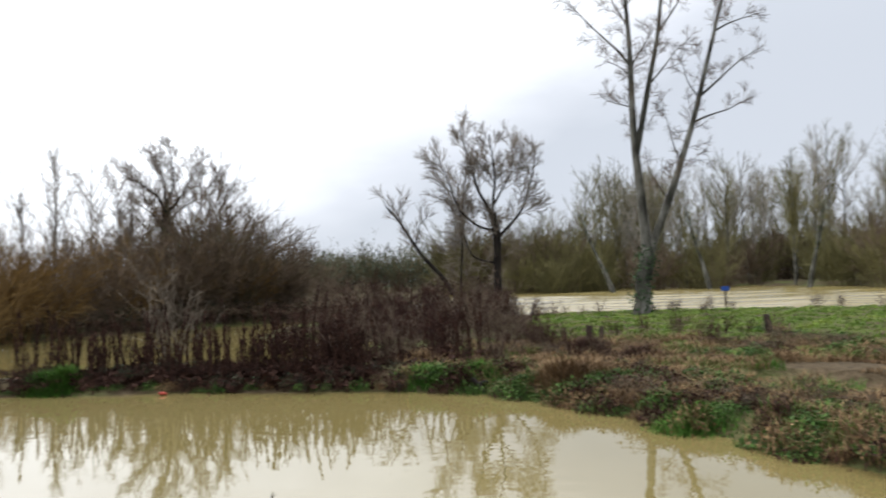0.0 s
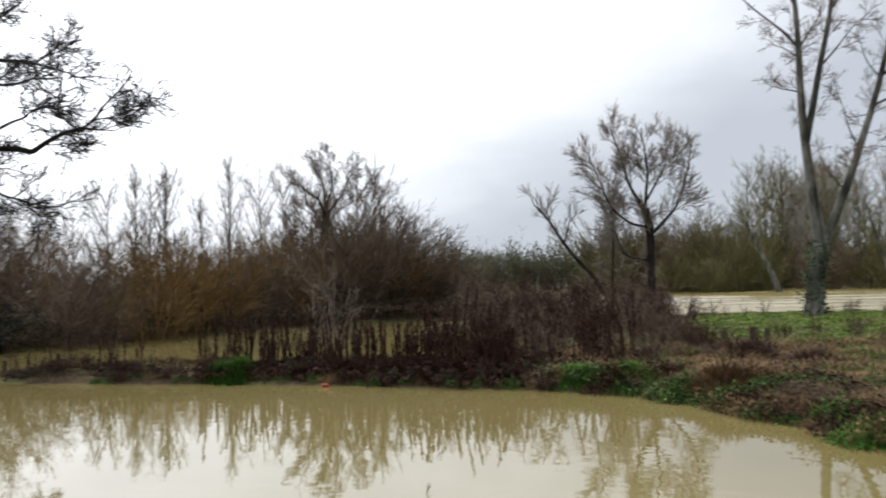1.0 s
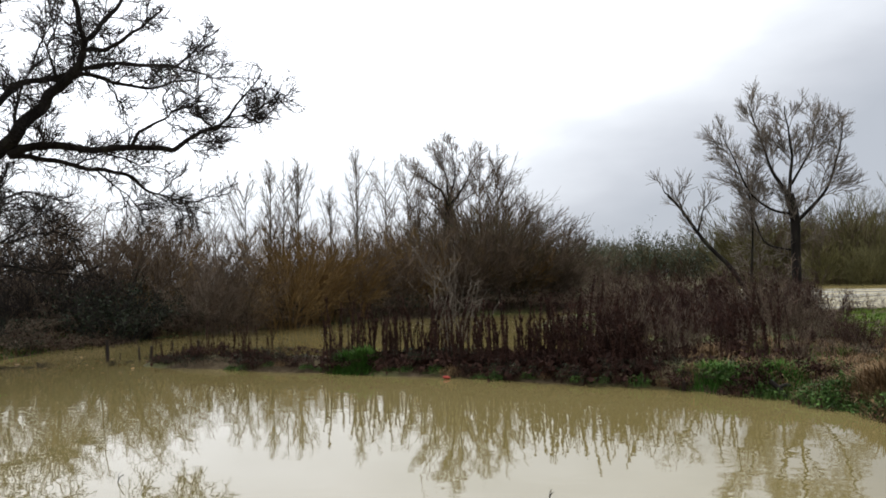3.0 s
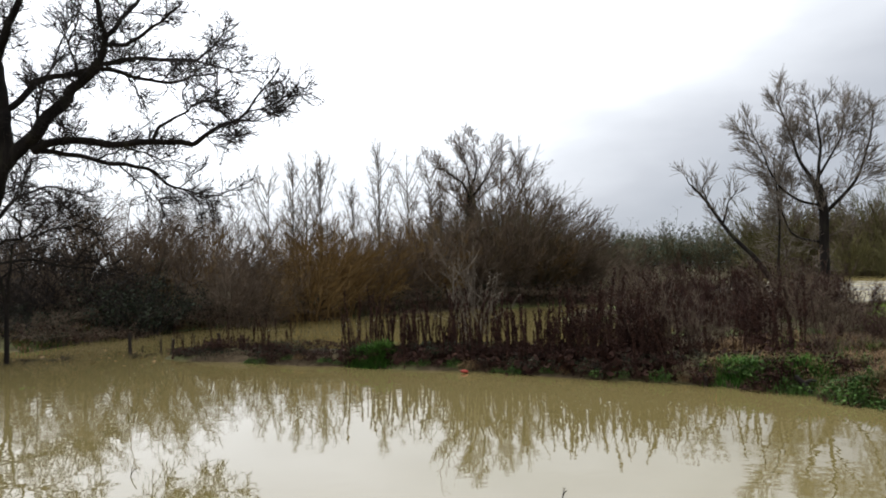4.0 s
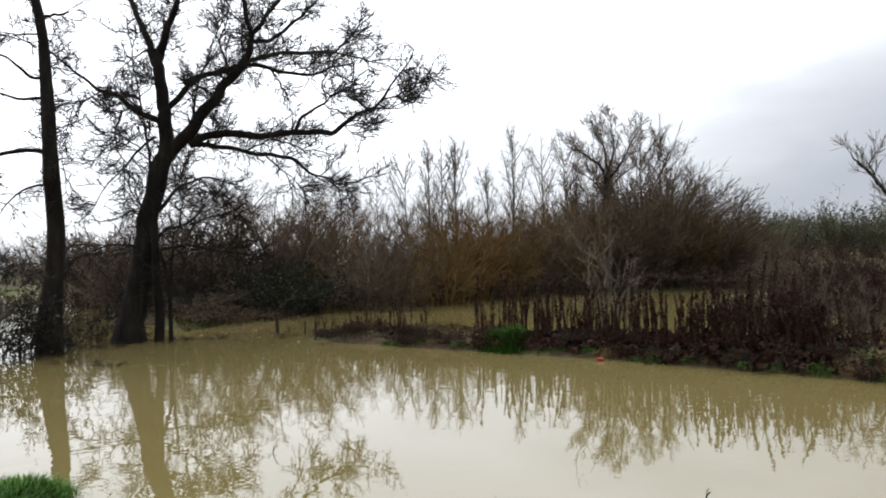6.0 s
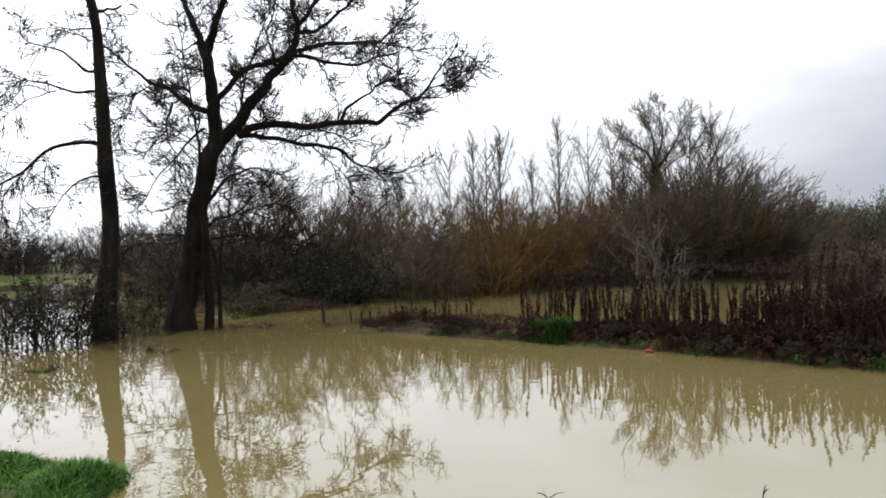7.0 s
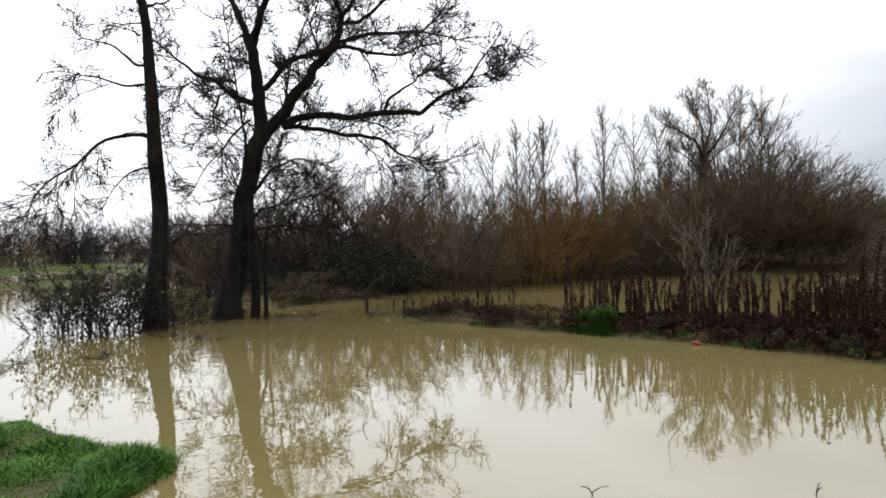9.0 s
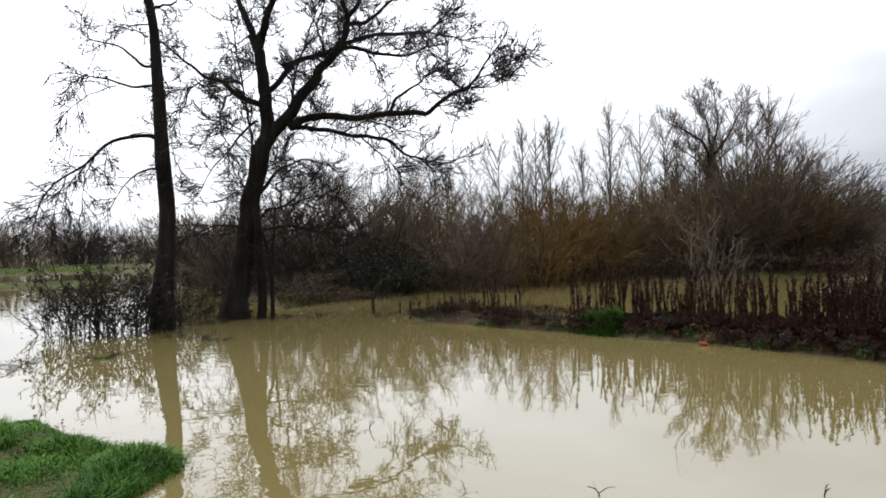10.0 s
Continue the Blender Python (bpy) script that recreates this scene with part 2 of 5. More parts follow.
def joined(pieces):
    vs, fs, at = [], [], 0
    for v, f in pieces:
        vs.append(v)
        fs.append(f + at)
        at += len(v)
    return np.concatenate(vs), np.concatenate(fs)


def resample(points, n):
    p = np.asarray(points, float)
    d = np.r_[0, np.cumsum(np.linalg.norm(np.diff(p, axis=0), axis=1))]
    s = np.linspace(0, d[-1], n)
    return np.stack([np.interp(s, d, p[:, c]) for c in range(3)], 1)


def sprout(P, R, count, span, length, angle, n, rng, up=0.0, wander=0.25, ratio=0.6, slim=0.014, taper=0.5, least=0.006, out=0.0):
    """Side branches of the branches (P, R): count of them on each, within span of its length."""
    m, np_, _ = P.shape
    run = np.linalg.norm(np.diff(P, axis=1), axis=2).sum(1)
    who = np.repeat(np.arange(m), np.maximum(1, np.round(count * run / run.mean())).astype(int))
    M = len(who)
    s = rng.uniform(*span, M)
    g = s * (np_ - 1)
    i = np.minimum(g.astype(int), np_ - 2)
    fr = (g - i)[:, None]
    start = P[who, i] * (1 - fr) + P[who, i + 1] * fr
    r_at = R[who, i] * (1 - fr[:, 0]) + R[who, i + 1] * fr[:, 0]
    t = unit(P[who, i + 1] - P[who, i])
    side = unit(np.cross(t, rng.normal(size=(M, 3))))
    a = np.radians(rng.uniform(*angle, M))[:, None]
    mid = np.array((P[..., 0].mean(), P[..., 1].mean(), P[..., 2].min() * 0.5 + P[..., 2].mean() * 0.5))
    outward = unit(start - mid) * out
    d = unit(np.cos(a) * t + np.sin(a) * side + np.array((0, 0, up * 0.5)) + outward)
    L = rng.uniform(*length, M) * (1 - taper * s)
    step = (L / (n - 1))[:, None]
    pts = [start]
    for _ in range(n - 1):
        d = unit(d + rng.normal(size=(M, 3)) * wander + np.array((0, 0, up * 0.25)) + outward * 0.2)
        pts.append(pts[-1] + d * step)
    C = np.stack(pts, 1)
    r0 = np.maximum(np.minimum(r_at * ratio, L * slim), least)
    CR = np.maximum(r0[:, None] * np.linspace(1, 0.12, n)[None], least * 0.8)
    return C, CR


def limb_paths(limbs, n, rng, wiggle=0.06, span=0.0):
    """Limbs drawn as (points across and up, first radius, last radius, how far it swings towards or away).
    Each starts at the depth of the limb that it grows from; with span, limbs that swing away are longer by their depth over it."""
    P, R, flat = [], [], []
    for pts, r0, r1, away in limbs:
        base = 0.0
        if flat:
            near = np.concatenate(flat)
            base = near[np.argmin(np.hypot(near[:, 0] - pts[0][0], near[:, 2] - pts[0][1])), 1]
        c = [(u, base + away * (i / (len(pts) - 1)) ** 1.2, v) for i, (u, v) in enumerate(pts)]
        p = resample(c, n)
        flat.append(p.copy())
        bend = np.zeros((n, 3))
        bend[1:-1] = rng.normal(size=(n - 2, 3)) * wiggle * min(1.0, 6 * r0 + 0.25)
        p = p + bend
        for _ in range(2):
            p[1:-1] = (p[:-2] + 2 * p[1:-1] + p[2:]) / 4
        if span:
            k = 1 + p[:, 1] / span
            p[:, 0] *= k
            p[:, 2] = EYE + (p[:, 2] - EYE) * k
        P.append(p)
        R.append(r1 + (r0 - r1) * np.linspace(1, 0, n) ** 1.25)
    return np.array(P), np.array(R)


def leaves(centres, size, rng, droop=0.0):
    """Small four-cornered leaves at the given places."""
    m = len(centres)
    a = unit(rng.normal(size=(m, 3)) + np.array((0, 0, -droop)))
    b = unit(np.cross(a, rng.normal(size=(m, 3))))
    s = (size * rng.uniform(0.6, 1.4, m))[:, None]
    v = np.stack([centres, centres + a * s * 0.5 + b * s * 0.35, centres + a * s, centres + a * s * 0.5 - b * s * 0.35], 1).reshape(-1, 3)
    return v, np.arange(4 * m).reshape(m, 4)


def along(P, count, rng, spread=0.05):
    """Random places along the branches P."""
    m, n, _ = P.shape
    who = rng.integers(0, m, count)
    g = rng.uniform(0, n - 1.001, count)
    i = g.astype(int)
    f = (g - i)[:, None]
    return P[who, i] * (1 - f) + P[who, i + 1] * f + rng.normal(size=(count, 3)) * spread


def blades(xy, z, h, w, rng, lean=0.5):
    """Grass blades: bent strips of two quads with a narrow tip."""
    m = len(xy)
    a = rng.uniform(0, 2 * math.pi, m)
    d = np.stack([np.cos(a), np.sin(a), 0 * a], 1)
    s = np.stack([-np.sin(a), np.cos(a), 0 * a], 1) * (w * rng.uniform(0.6, 1.3, m))[:, None]
    base = np.column_stack([xy, z])
    hh = (h * rng.uniform(0.5, 1.25, m))[:, None]
    le = rng.uniform(0.1, lean, m)[:, None]
    upv = np.array((0, 0, 1.0))
    mid = base + upv * hh * 0.6 + d * hh * le * 0.4
    top = base + upv * hh * (1 - le * 0.3) + d * hh * le * 1.2
    v = np.stack([base - s, base + s, mid + s * 0.8, mid - s * 0.8, top + s * 0.15, top - s * 0.15], 1).reshape(-1, 3)
    o = np.arange(m)[:, None] * 6
    f = np.concatenate([o + np.array((0, 1, 2, 3)), o + np.array((3, 2, 4, 5))])
    return v, f


# ---------------------------------------------------------------- lie of the land
def inside(poly, x, y):
    """Signed distance to a polygon's edge, positive inside."""
    p = np.asarray(poly, float)
    q = np.roll(p, -1, 0)
    best, ins = np.full(x.shape, 1e9), np.zeros(x.shape, bool)
    for (x0, y0), (x1, y1) in zip(p, q):
        ex, ey = x1 - x0, y1 - y0
        t = np.clip(((x - x0) * ex + (y - y0) * ey) / (ex * ex + ey * ey), 0, 1)
        best = np.minimum(best, np.hypot(x - x0 - t * ex, y - y0 - t * ey))
        cross = (y0 > y) != (y1 > y)
        with np.errstate(divide="ignore", invalid="ignore"):
            xc = x0 + (y - y0) * ex / (ey if ey else 1e-9)
        ins ^= cross & (x < xc)
    return np.where(ins, best, -best)


MEADOW = [(-12.6, 12.75), (-10.5, 12.5), (-7.6, 12.5), (-4.9, 12.4), (-1.8, 11.9), (0.5, 11.5), (1.7, 10.4), (1.9, 9.7), (2.7, 8.7), (3.4, 7.0), (4.2, 5.8),
          (7, 4), (30, 0), (42, 20), (30, 26.5), (17.3, 28.5), (8.4, 31), (3, 31.5), (-6.5, 30), (-6.5, 24.5), (-2.2, 22.5), (-1.8, 17), (-3.5, 14.6), (-8, 14.0), (-12.6, 13.3)]
BACK_LAND = [(-17.3, 13.0), (-18.9, 17.3), (-17.8, 20.6), (-15.5, 26), (-12, 31), (-8, 34), (-3, 36), (-1, 60), (0, 130), (10, 400), (-500, 400), (-150, 90), (-62, 34), (-38, 22), (-24, 15)]
LEFT_STRIP = [(-41, 11.5), (-43, -6), (-54, -6), (-52, 16), (-47, 20.0), (-38, 16.5)]
LEFT_FIELD = [(-70, 19), (-76, -40), (-600, -200), (-600, 300), (-100, 80), (-58, 31)]
FAR_BANK = [(52, 44), (38, 62), (35, 80), (28, 103), (13, 122), (-2, 134), (0, 500), (900, 500), (900, -100), (120, 10)]
NEAR_BANK = [(-9.8, 2.8), (-8.6, 3.3), (-7.3, 3.35), (-6.2, 3.6), (-5.75, 3.45), (-5.3, 2.8), (-4, 1.9), (-1, 1.4), (4, 1), (20, -3), (20, -100), (-120, -100), (-40, -20), (-14, 1)]
PUDDLE = [(3.9, 11.4), (4.9, 10.2), (5.6, 9.2), (8.2, 8.4), (7.0, 10.4), (5.2, 11.9)]

SMALL_PUDDLE = [(-0.1, 13.9), (0.2, 14.9), (1.7, 14.8), (1.7, 13.9)]


def height(x, y):
    x, y = np.asarray(x, float), np.asarray(y, float)
    wob = 0.25 * np.sin(x * 2.1 + 1.3 * np.sin(y * 1.7)) + 0.2 * np.sin(y * 2.7 + x)
    h = np.full(x.shape, -0.8)
    for poly, top, soft in ((MEADOW, 0.22, 0.5), (BACK_LAND, 0.3, 1.0), (LEFT_STRIP, 0.06, 1.5), (LEFT_FIELD, 0.15, 3.0), (FAR_BANK, 0.6, 2.5), (NEAR_BANK, 0.07, 0.4)):
        d = inside(poly, x, y) + wob * 0.3
        h = np.maximum(h, top * np.clip(d / soft, -4, 1))
    rise = np.clip((y - 13.5) / 14, 0, 1) * np.clip((x - 0.5) / 4, 0, 1) * np.clip(inside(MEADOW, x, y), 0, 1) * 0.08
    h = np.where(h > 0.02, h + rise + 0.03 * np.sin(x * 3.1) * np.sin(y * 2.3), h)
    for pool in (PUDDLE, SMALL_PUDDLE):
        h = np.minimum(h, np.where(inside(pool, x, y) + wob * 0.4 > 0, -0.05, 9))
    far = np.hypot(x, y)
    return np.where(far > 450, 0.4, h)


def build_ground():
    ang = np.radians(np.r_[np.arange(-50, 100, 0.5), np.arange(100, 310, 5.0)])
    rad = np.r_[0.005, np.geomspace(0.4, 60, 230), np.geomspace(62, 4000, 60)]
    a, r = np.meshgrid(ang, rad)
    x, y = -np.sin(a) * r, np.cos(a) * r
    v = np.stack([x, y, height(x, y)], -1).reshape(-1, 3)
    na, nr = len(ang), len(rad)
    i = np.arange(nr - 1)[:, None] * na
    j, j2 = np.arange(na), (np.arange(na) + 1) % na
    f = np.stack([i + j, i + na + j, i + na + j2, i + j2], -1).reshape(-1, 4)[:, ::-1]
    tagged(mesh_object("ground", v, f, GROUND), "muddy green and brown flooded meadow ground", "ground", kind="structure")


def build_water():
    a = np.linspace(0, 2 * math.pi, 97)[:-1]
    ring = np.stack([np.cos(a) * 3000, np.sin(a) * 3000, 0 * a], 1)
    v = np.vstack([[(0, 0, 0)], ring])
    f = np.array([(0, 1 + i, 1 + (i + 1) % 96) for i in range(96)])
    tagged(mesh_object("water", v, f, WATER, smooth=False), "calm muddy yellow-brown flood water", "water", kind="structure")
    # the river in flood, with long standing waves
    xs, ys = np.linspace(-4, 75, 110), np.geomspace(29, 128, 380)
    x, y = np.meshgrid(xs, ys)
    rng = np.random.default_rng(5)
    z = np.zeros_like(x)
    for k in range(25):
        at, ph = 31.4 * 1.052 ** k * rng.uniform(0.985, 1.015), rng.uniform(0, 6.28)
        far = at / 40
        off = y - at - far * (0.35 * np.sin(0.13 * x + ph) + 0.18 * np.sin(0.6 * x + 2 * ph))
        z += np.exp(-(off / (0.20 * far)) ** 2) * 0.17 * far ** -0.2 * (0.75 + 0.25 * np.sin(0.4 * x + 3 * ph))
    z = 0.03 + z * np.clip((y - 29) / 3, 0, 1)
    n, m = x.shape
    i = np.arange(n - 1)[:, None] * m + np.arange(m - 1)
    f = np.stack([i, i + 1, i + m + 1, i + m], -1).reshape(-1, 4)
    tagged(mesh_object("river_water", np.stack([x, y, z], -1).reshape(-1, 3), f, RIVER), "fast brown river in flood with wave crests", "river", kind="structure")


build_ground()
build_water()


def gz(x, y):
    return float(height(np.array([x]), np.array([y]))[0])


# ---------------------------------------------------------------- trees
def facing(x, y, dz=0.0, scale=1.0, turn=0.0):
    """A place on the ground, turned so that its x axis runs across the view from the walk."""
    az = math.degrees(math.atan2(-x, y))
    return pose(x, y, gz(x, y) + dz, 0, 0, az + turn) @ Matrix.Scale(scale, 4)


def make_tree(name, limbs, seed, bark, twig, label, levels, n0=14, sides=9, wiggle=0.06, flare=0.0, ivy=0, ivy_span=(0, 1), category="tree", leafy=0, limb_parts=True, span=0.0):
    """A bare tree: drawn limbs, then side branches level by level. levels: keyword sets for sprout()."""
    rng = np.random.default_rng(seed)
    root = new(name)
    P, R = limb_paths(limbs, n0, rng, wiggle, span)
    if flare:
        R[0] *= (1 + flare * np.exp(-np.linspace(0, 9, n0))) * rng.uniform(0.93, 1.07, n0)
    mesh_object("trunk", *tubes(P[:1], R[:1], sides + 3), bark, root)
    twigs = []
    for i in range(1, len(P)):
        if limb_parts:
            mesh_object("limb", *tubes(P[i:i + 1], R[i:i + 1], sides), bark, root)
    if not limb_parts:
        twigs.append(tubes(P[1:], R[1:], sides))
    cur = (P, R)
    last = P
    for i, lv in enumerate(levels):
        cur = sprout(*cur, rng=rng, **lv)
        last = cur[0]
        twigs.append(tubes(*cur, 5 if i == 0 and limb_parts else 3))
    if twigs:
        tagged(mesh_object("crown", *joined(twigs), twig, root, smooth=False), kind="stuff")
    if ivy:
        n = max(2, int(n0 * ivy_span[1]))
        c = along(P[:1, int(n0 * ivy_span[0]):n], ivy, rng, 0.17)
        tagged(mesh_object("ivy", *leaves(c, 0.10, rng, 0.6), IVY, root, False, "dark green ivy leaves on the trunk"), kind="stuff")
    if leafy:
        tagged(mesh_object("dead_foliage", *leaves(along(last, leafy, rng, 0.03), 0.07, rng, 1.0), DOCK, root, False, "few withered leaves"), kind="stuff")
    return tagged(root, label, category)


OAK_STEMS = [
    ([(0.0, -0.16), (0.11, 0.78), (0.3, 1.65), (0.52, 2.37), (0.63, 3.1), (0.75, 3.83), (0.92, 4.39), (1.07, 4.71)], 0.29, 0.2, 0),
    ([(1.01, 4.62), (0.98, 5.3), (0.98, 5.89), (0.87, 6.61), (0.81, 6.98), (0.72, 7.27)], 0.175, 0.12, 0.3),
    ([(0.81, 6.93), (0.58, 7.55), (0.36, 8.19), (0.17, 8.83), (0.1, 9.91)], 0.095, 0.035, 0.7),
    ([(0.83, 6.93), (1.02, 7.57), (1.28, 8.25), (1.47, 8.99), (1.7, 10.12)], 0.105, 0.035, -0.7),
    ([(1.04, 4.63), (1.4, 5.09), (1.78, 5.61), (2.16, 6.07), (2.5, 6.45), (2.73, 6.86), (2.98, 7.18)], 0.165, 0.095, -0.4),
    ([(2.97, 7.14), (3.13, 7.53), (3.23, 7.94), (3.06, 8.35), (2.93, 9.1), (2.84, 10.14)], 0.085, 0.03, -0.5),
    ([(3.22, 7.94), (3.58, 8.38), (3.98, 9.02), (4.56, 10.13)], 0.06, 0.025, 0.3),
    ([(3.18, 7.68), (3.71, 7.78), (4.0, 8.07), (4.46, 8.44), (5.08, 9.09)], 0.055, 0.02, -0.7),
]
OAK_SPREAD = [
    ([(1.54, 4.93), (1.79, 5.12), (2.21, 5.2), (2.8, 5.24), (3.33, 5.16), (3.72, 5.31), (4.42, 5.37), (5.29, 5.34)], 0.095, 0.06, -0.6),
    ([(5.29, 5.34), (5.62, 5.67), (6.03, 5.87), (6.4, 6.07), (6.79, 6.36), (7.08, 6.8), (7.48, 7.26), (7.79, 7.87)], 0.058, 0.012, -1.2),
    ([(1.02, 5.83), (1.25, 5.97), (1.51, 6.43), (2.03, 6.69), (2.51, 6.95), (3.32, 7.25), (3.7, 7.42), (4.32, 7.54), (5.35, 7.59)], 0.075, 0.04, 0.7),
    ([(5.35, 7.59), (5.68, 7.89), (6.1, 8.38), (6.61, 8.91)], 0.035, 0.012, 1),
    ([(5.35, 7.59), (5.92, 7.55), (6.4, 7.42), (6.91, 7.57), (7.49, 7.57)], 0.03, 0.01, 0.8),
    ([(2.93, 7.08), (3.54, 7.09), (3.92, 6.94), (4.46, 6.89), (5.1, 7.01), (5.42, 7.28), (5.91, 7.35)], 0.055, 0.02, 0.5),
    ([(1.58, 4.9), (2.05, 4.93), (2.57, 4.91), (2.94, 4.79), (3.32, 4.69), (3.7, 4.76), (4.11, 4.61), (4.36, 4.5)], 0.06, 0.04, 0.5),
    ([(4.36, 4.5), (4.57, 4.26), (4.85, 4.14), (5.41, 4.06), (5.89, 3.97), (6.39, 4.22), (7.02, 4.59)], 0.035, 0.008, 0.8),
]
OAK_SIDE = [
    ([(4.26, 5.36), (4.43, 5.75), (4.83, 5.98), (5.15, 6.26), (5.52, 6.56), (6.0, 6.62)], 0.045, 0.012, -0.9),
    ([(5.15, 6.26), (5.04, 6.74), (5.29, 7.06), (5.51, 7.49)], 0.022, 0.008, -0.9),
    ([(6.4, 6.05), (6.04, 6.23), (5.94, 6.8), (6.03, 7.59)], 0.025, 0.008, -1.1),
    ([(6.79, 6.36), (7.38, 6.59), (7.9, 6.8), (8.39, 7.25)], 0.02, 0.006, -1.2),
    ([(6.5, 6.07), (7.2, 6.12), (7.77, 6.39), (8.1, 6.76)], 0.018, 0.006, -1),
    ([(5.54, 5.59), (6.19, 5.64), (6.59, 5.45)], 0.016, 0.006, -1),
    ([(3.64, 5.15), (4.17, 5.02), (4.43, 4.89), (4.91, 5.07)], 0.022, 0.008, 0.5),
    ([(3.47, 4.68), (3.84, 4.36), (4.22, 4.04), (4.46, 3.64)], 0.022, 0.008, 0.6),
    ([(1.71, 5.58), (1.72, 6.2), (1.92, 6.8), (2.16, 7.41), (2.4, 8.09), (2.54, 8.92)], 0.03, 0.01, 0.8),
    ([(2.62, 6.65), (2.46, 7.2), (2.35, 7.57), (2.55, 8.2), (2.76, 8.93)], 0.03, 0.01, -0.8),
    ([(2.94, 7.26), (2.89, 7.74), (3.04, 8.13), (3.03, 8.8)], 0.022, 0.01, 0.5),
    ([(2.96, 4.81), (3.36, 5.01), (3.71, 5.2)], 0.025, 0.015, 0.5),
]
OAK_LEFT = [
    ([(0.81, 5.52), (0.49, 5.65), (0.14, 5.72), (-0.02, 5.93), (-0.12, 6.12), (-0.46, 6.18), (-0.73, 6.41), (-1.06, 6.66), (-1.32, 6.87), (-1.54, 7.06)], 0.075, 0.014, -0.9),
    ([(0.0, 5.71), (-0.11, 5.28), (-0.16, 4.84), (0.04, 4.48), (0.34, 4.24)], 0.03, 0.008, -0.7),
    ([(-0.46, 6.15), (-0.88, 5.84), (-1.08, 5.47), (-1.13, 5.12), (-1.33, 4.69)], 0.014, 0.006, -0.7),
    ([(0.61, 4.05), (0.62, 4.71), (0.5, 5.44), (0.41, 6.16), (0.31, 6.74), (0.25, 7.32), (0.19, 8.04)], 0.032, 0.012, -0.8),
    ([(0.76, 5.09), (0.54, 4.93), (0.25, 4.62), (0.07, 4.33), (-0.32, 3.98), (-0.64, 3.52), (-0.83, 3.12)], 0.032, 0.008, 0.8),
    ([(0.61, 7.29), (0.4, 7.15), (0.11, 6.88), (-0.13, 6.63)], 0.022, 0.008, -0.5),
    ([(0.66, 3.17), (0.35, 3.37), (0.27, 3.76), (0.37, 4.02)], 0.03, 0.01, -0.6),
    ([(0.46, 2.31), (-0.09, 2.41), (-0.51, 2.32), (-0.93, 2.16), (-1.36, 2.04)], 0.03, 0.008, -0.8),
]
OAK_LOW = [
    ([(0.77, 3.22), (1.04, 3.54), (1.25, 3.85), (1.81, 4.08), (2.28, 4.05), (2.84, 3.83)], 0.05, 0.01, 1.2),
    ([(0.75, 2.54), (0.99, 2.77), (1.36, 2.83), (1.66, 3.09), (1.95, 3.38), (2.23, 3.65)], 0.04, 0.01, -0.8),
    ([(1.51, 2.88), (2.0, 3.09), (2.55, 3.14), (2.96, 2.92)], 0.025, 0.008, -0.8),
    ([(0.7, 2.24), (1.03, 2.29), (1.49, 2.32), (2.22, 2.19), (2.82, 2.1), (3.72, 1.83)], 0.032, 0.008, 1),
    ([(1.32, 3.89), (1.45, 4.39), (1.58, 4.78)], 0.02, 0.012, 0.6),
    ([(1.33, 2.77), (1.3, 3.17), (1.21, 3.46)], 0.03, 0.02, -0.8),
]
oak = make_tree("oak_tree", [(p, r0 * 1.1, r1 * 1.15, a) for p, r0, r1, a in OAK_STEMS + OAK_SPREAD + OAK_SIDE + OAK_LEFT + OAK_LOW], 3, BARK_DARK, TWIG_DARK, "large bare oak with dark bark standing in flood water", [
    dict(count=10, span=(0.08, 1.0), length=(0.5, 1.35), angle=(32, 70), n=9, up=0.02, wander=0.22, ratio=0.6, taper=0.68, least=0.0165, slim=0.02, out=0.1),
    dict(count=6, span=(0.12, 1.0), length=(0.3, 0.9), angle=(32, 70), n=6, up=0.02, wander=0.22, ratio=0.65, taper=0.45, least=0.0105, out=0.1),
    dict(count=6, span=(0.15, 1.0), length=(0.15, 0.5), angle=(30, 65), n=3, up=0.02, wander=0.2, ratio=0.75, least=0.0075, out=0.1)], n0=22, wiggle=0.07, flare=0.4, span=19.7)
oak.matrix_basis = facing(-16.47, 10.76)
oak.location.z = 0.0

ALDER = [
    ([(0.0, -0.12), (0.07, 1.06), (0.14, 2.37), (0.09, 3.68), (0.08, 4.99), (0.02, 6.29), (-0.11, 7.58), (-0.23, 8.61), (-0.27, 9.76), (-0.3, 10.92)], 0.245, 0.06, 0),
    ([(-0.05, 7.41), (0.1, 7.44), (0.35, 7.52), (0.5, 7.57)], 0.035, 0.022, 0.2),
    ([(-0.06, 7.04), (-0.27, 7.02), (-0.51, 6.94), (-0.75, 7.01), (-0.92, 7.0), (-1.07, 7.14)], 0.022, 0.008, 0.5),
    ([(-0.09, 6.05), (-0.3, 6.04), (-0.46, 6.26), (-0.59, 6.41), (-0.82, 6.5), (-1.06, 6.51), (-1.4, 6.58), (-1.48, 6.77), (-1.5, 7.06)], 0.036, 0.008, -0.5),
    ([(-0.14, 6.72), (-0.34, 6.83), (-0.54, 6.94)], 0.018, 0.012, 0.4),
    ([(-0.07, 5.61), (-0.44, 5.55), (-0.85, 5.6), (-1.02, 5.74), (-1.48, 5.78), (-1.76, 5.87), (-2.02, 5.77)], 0.036, 0.007, 0.8),
    ([(-1.48, 5.78), (-1.71, 5.62), (-1.94, 5.41)], 0.012, 0.006, 0.8),
    ([(-0.85, 5.57), (-1.38, 5.37), (-1.73, 5.12), (-1.96, 4.86), (-2.25, 4.69)], 0.015, 0.006, 0.9),
]
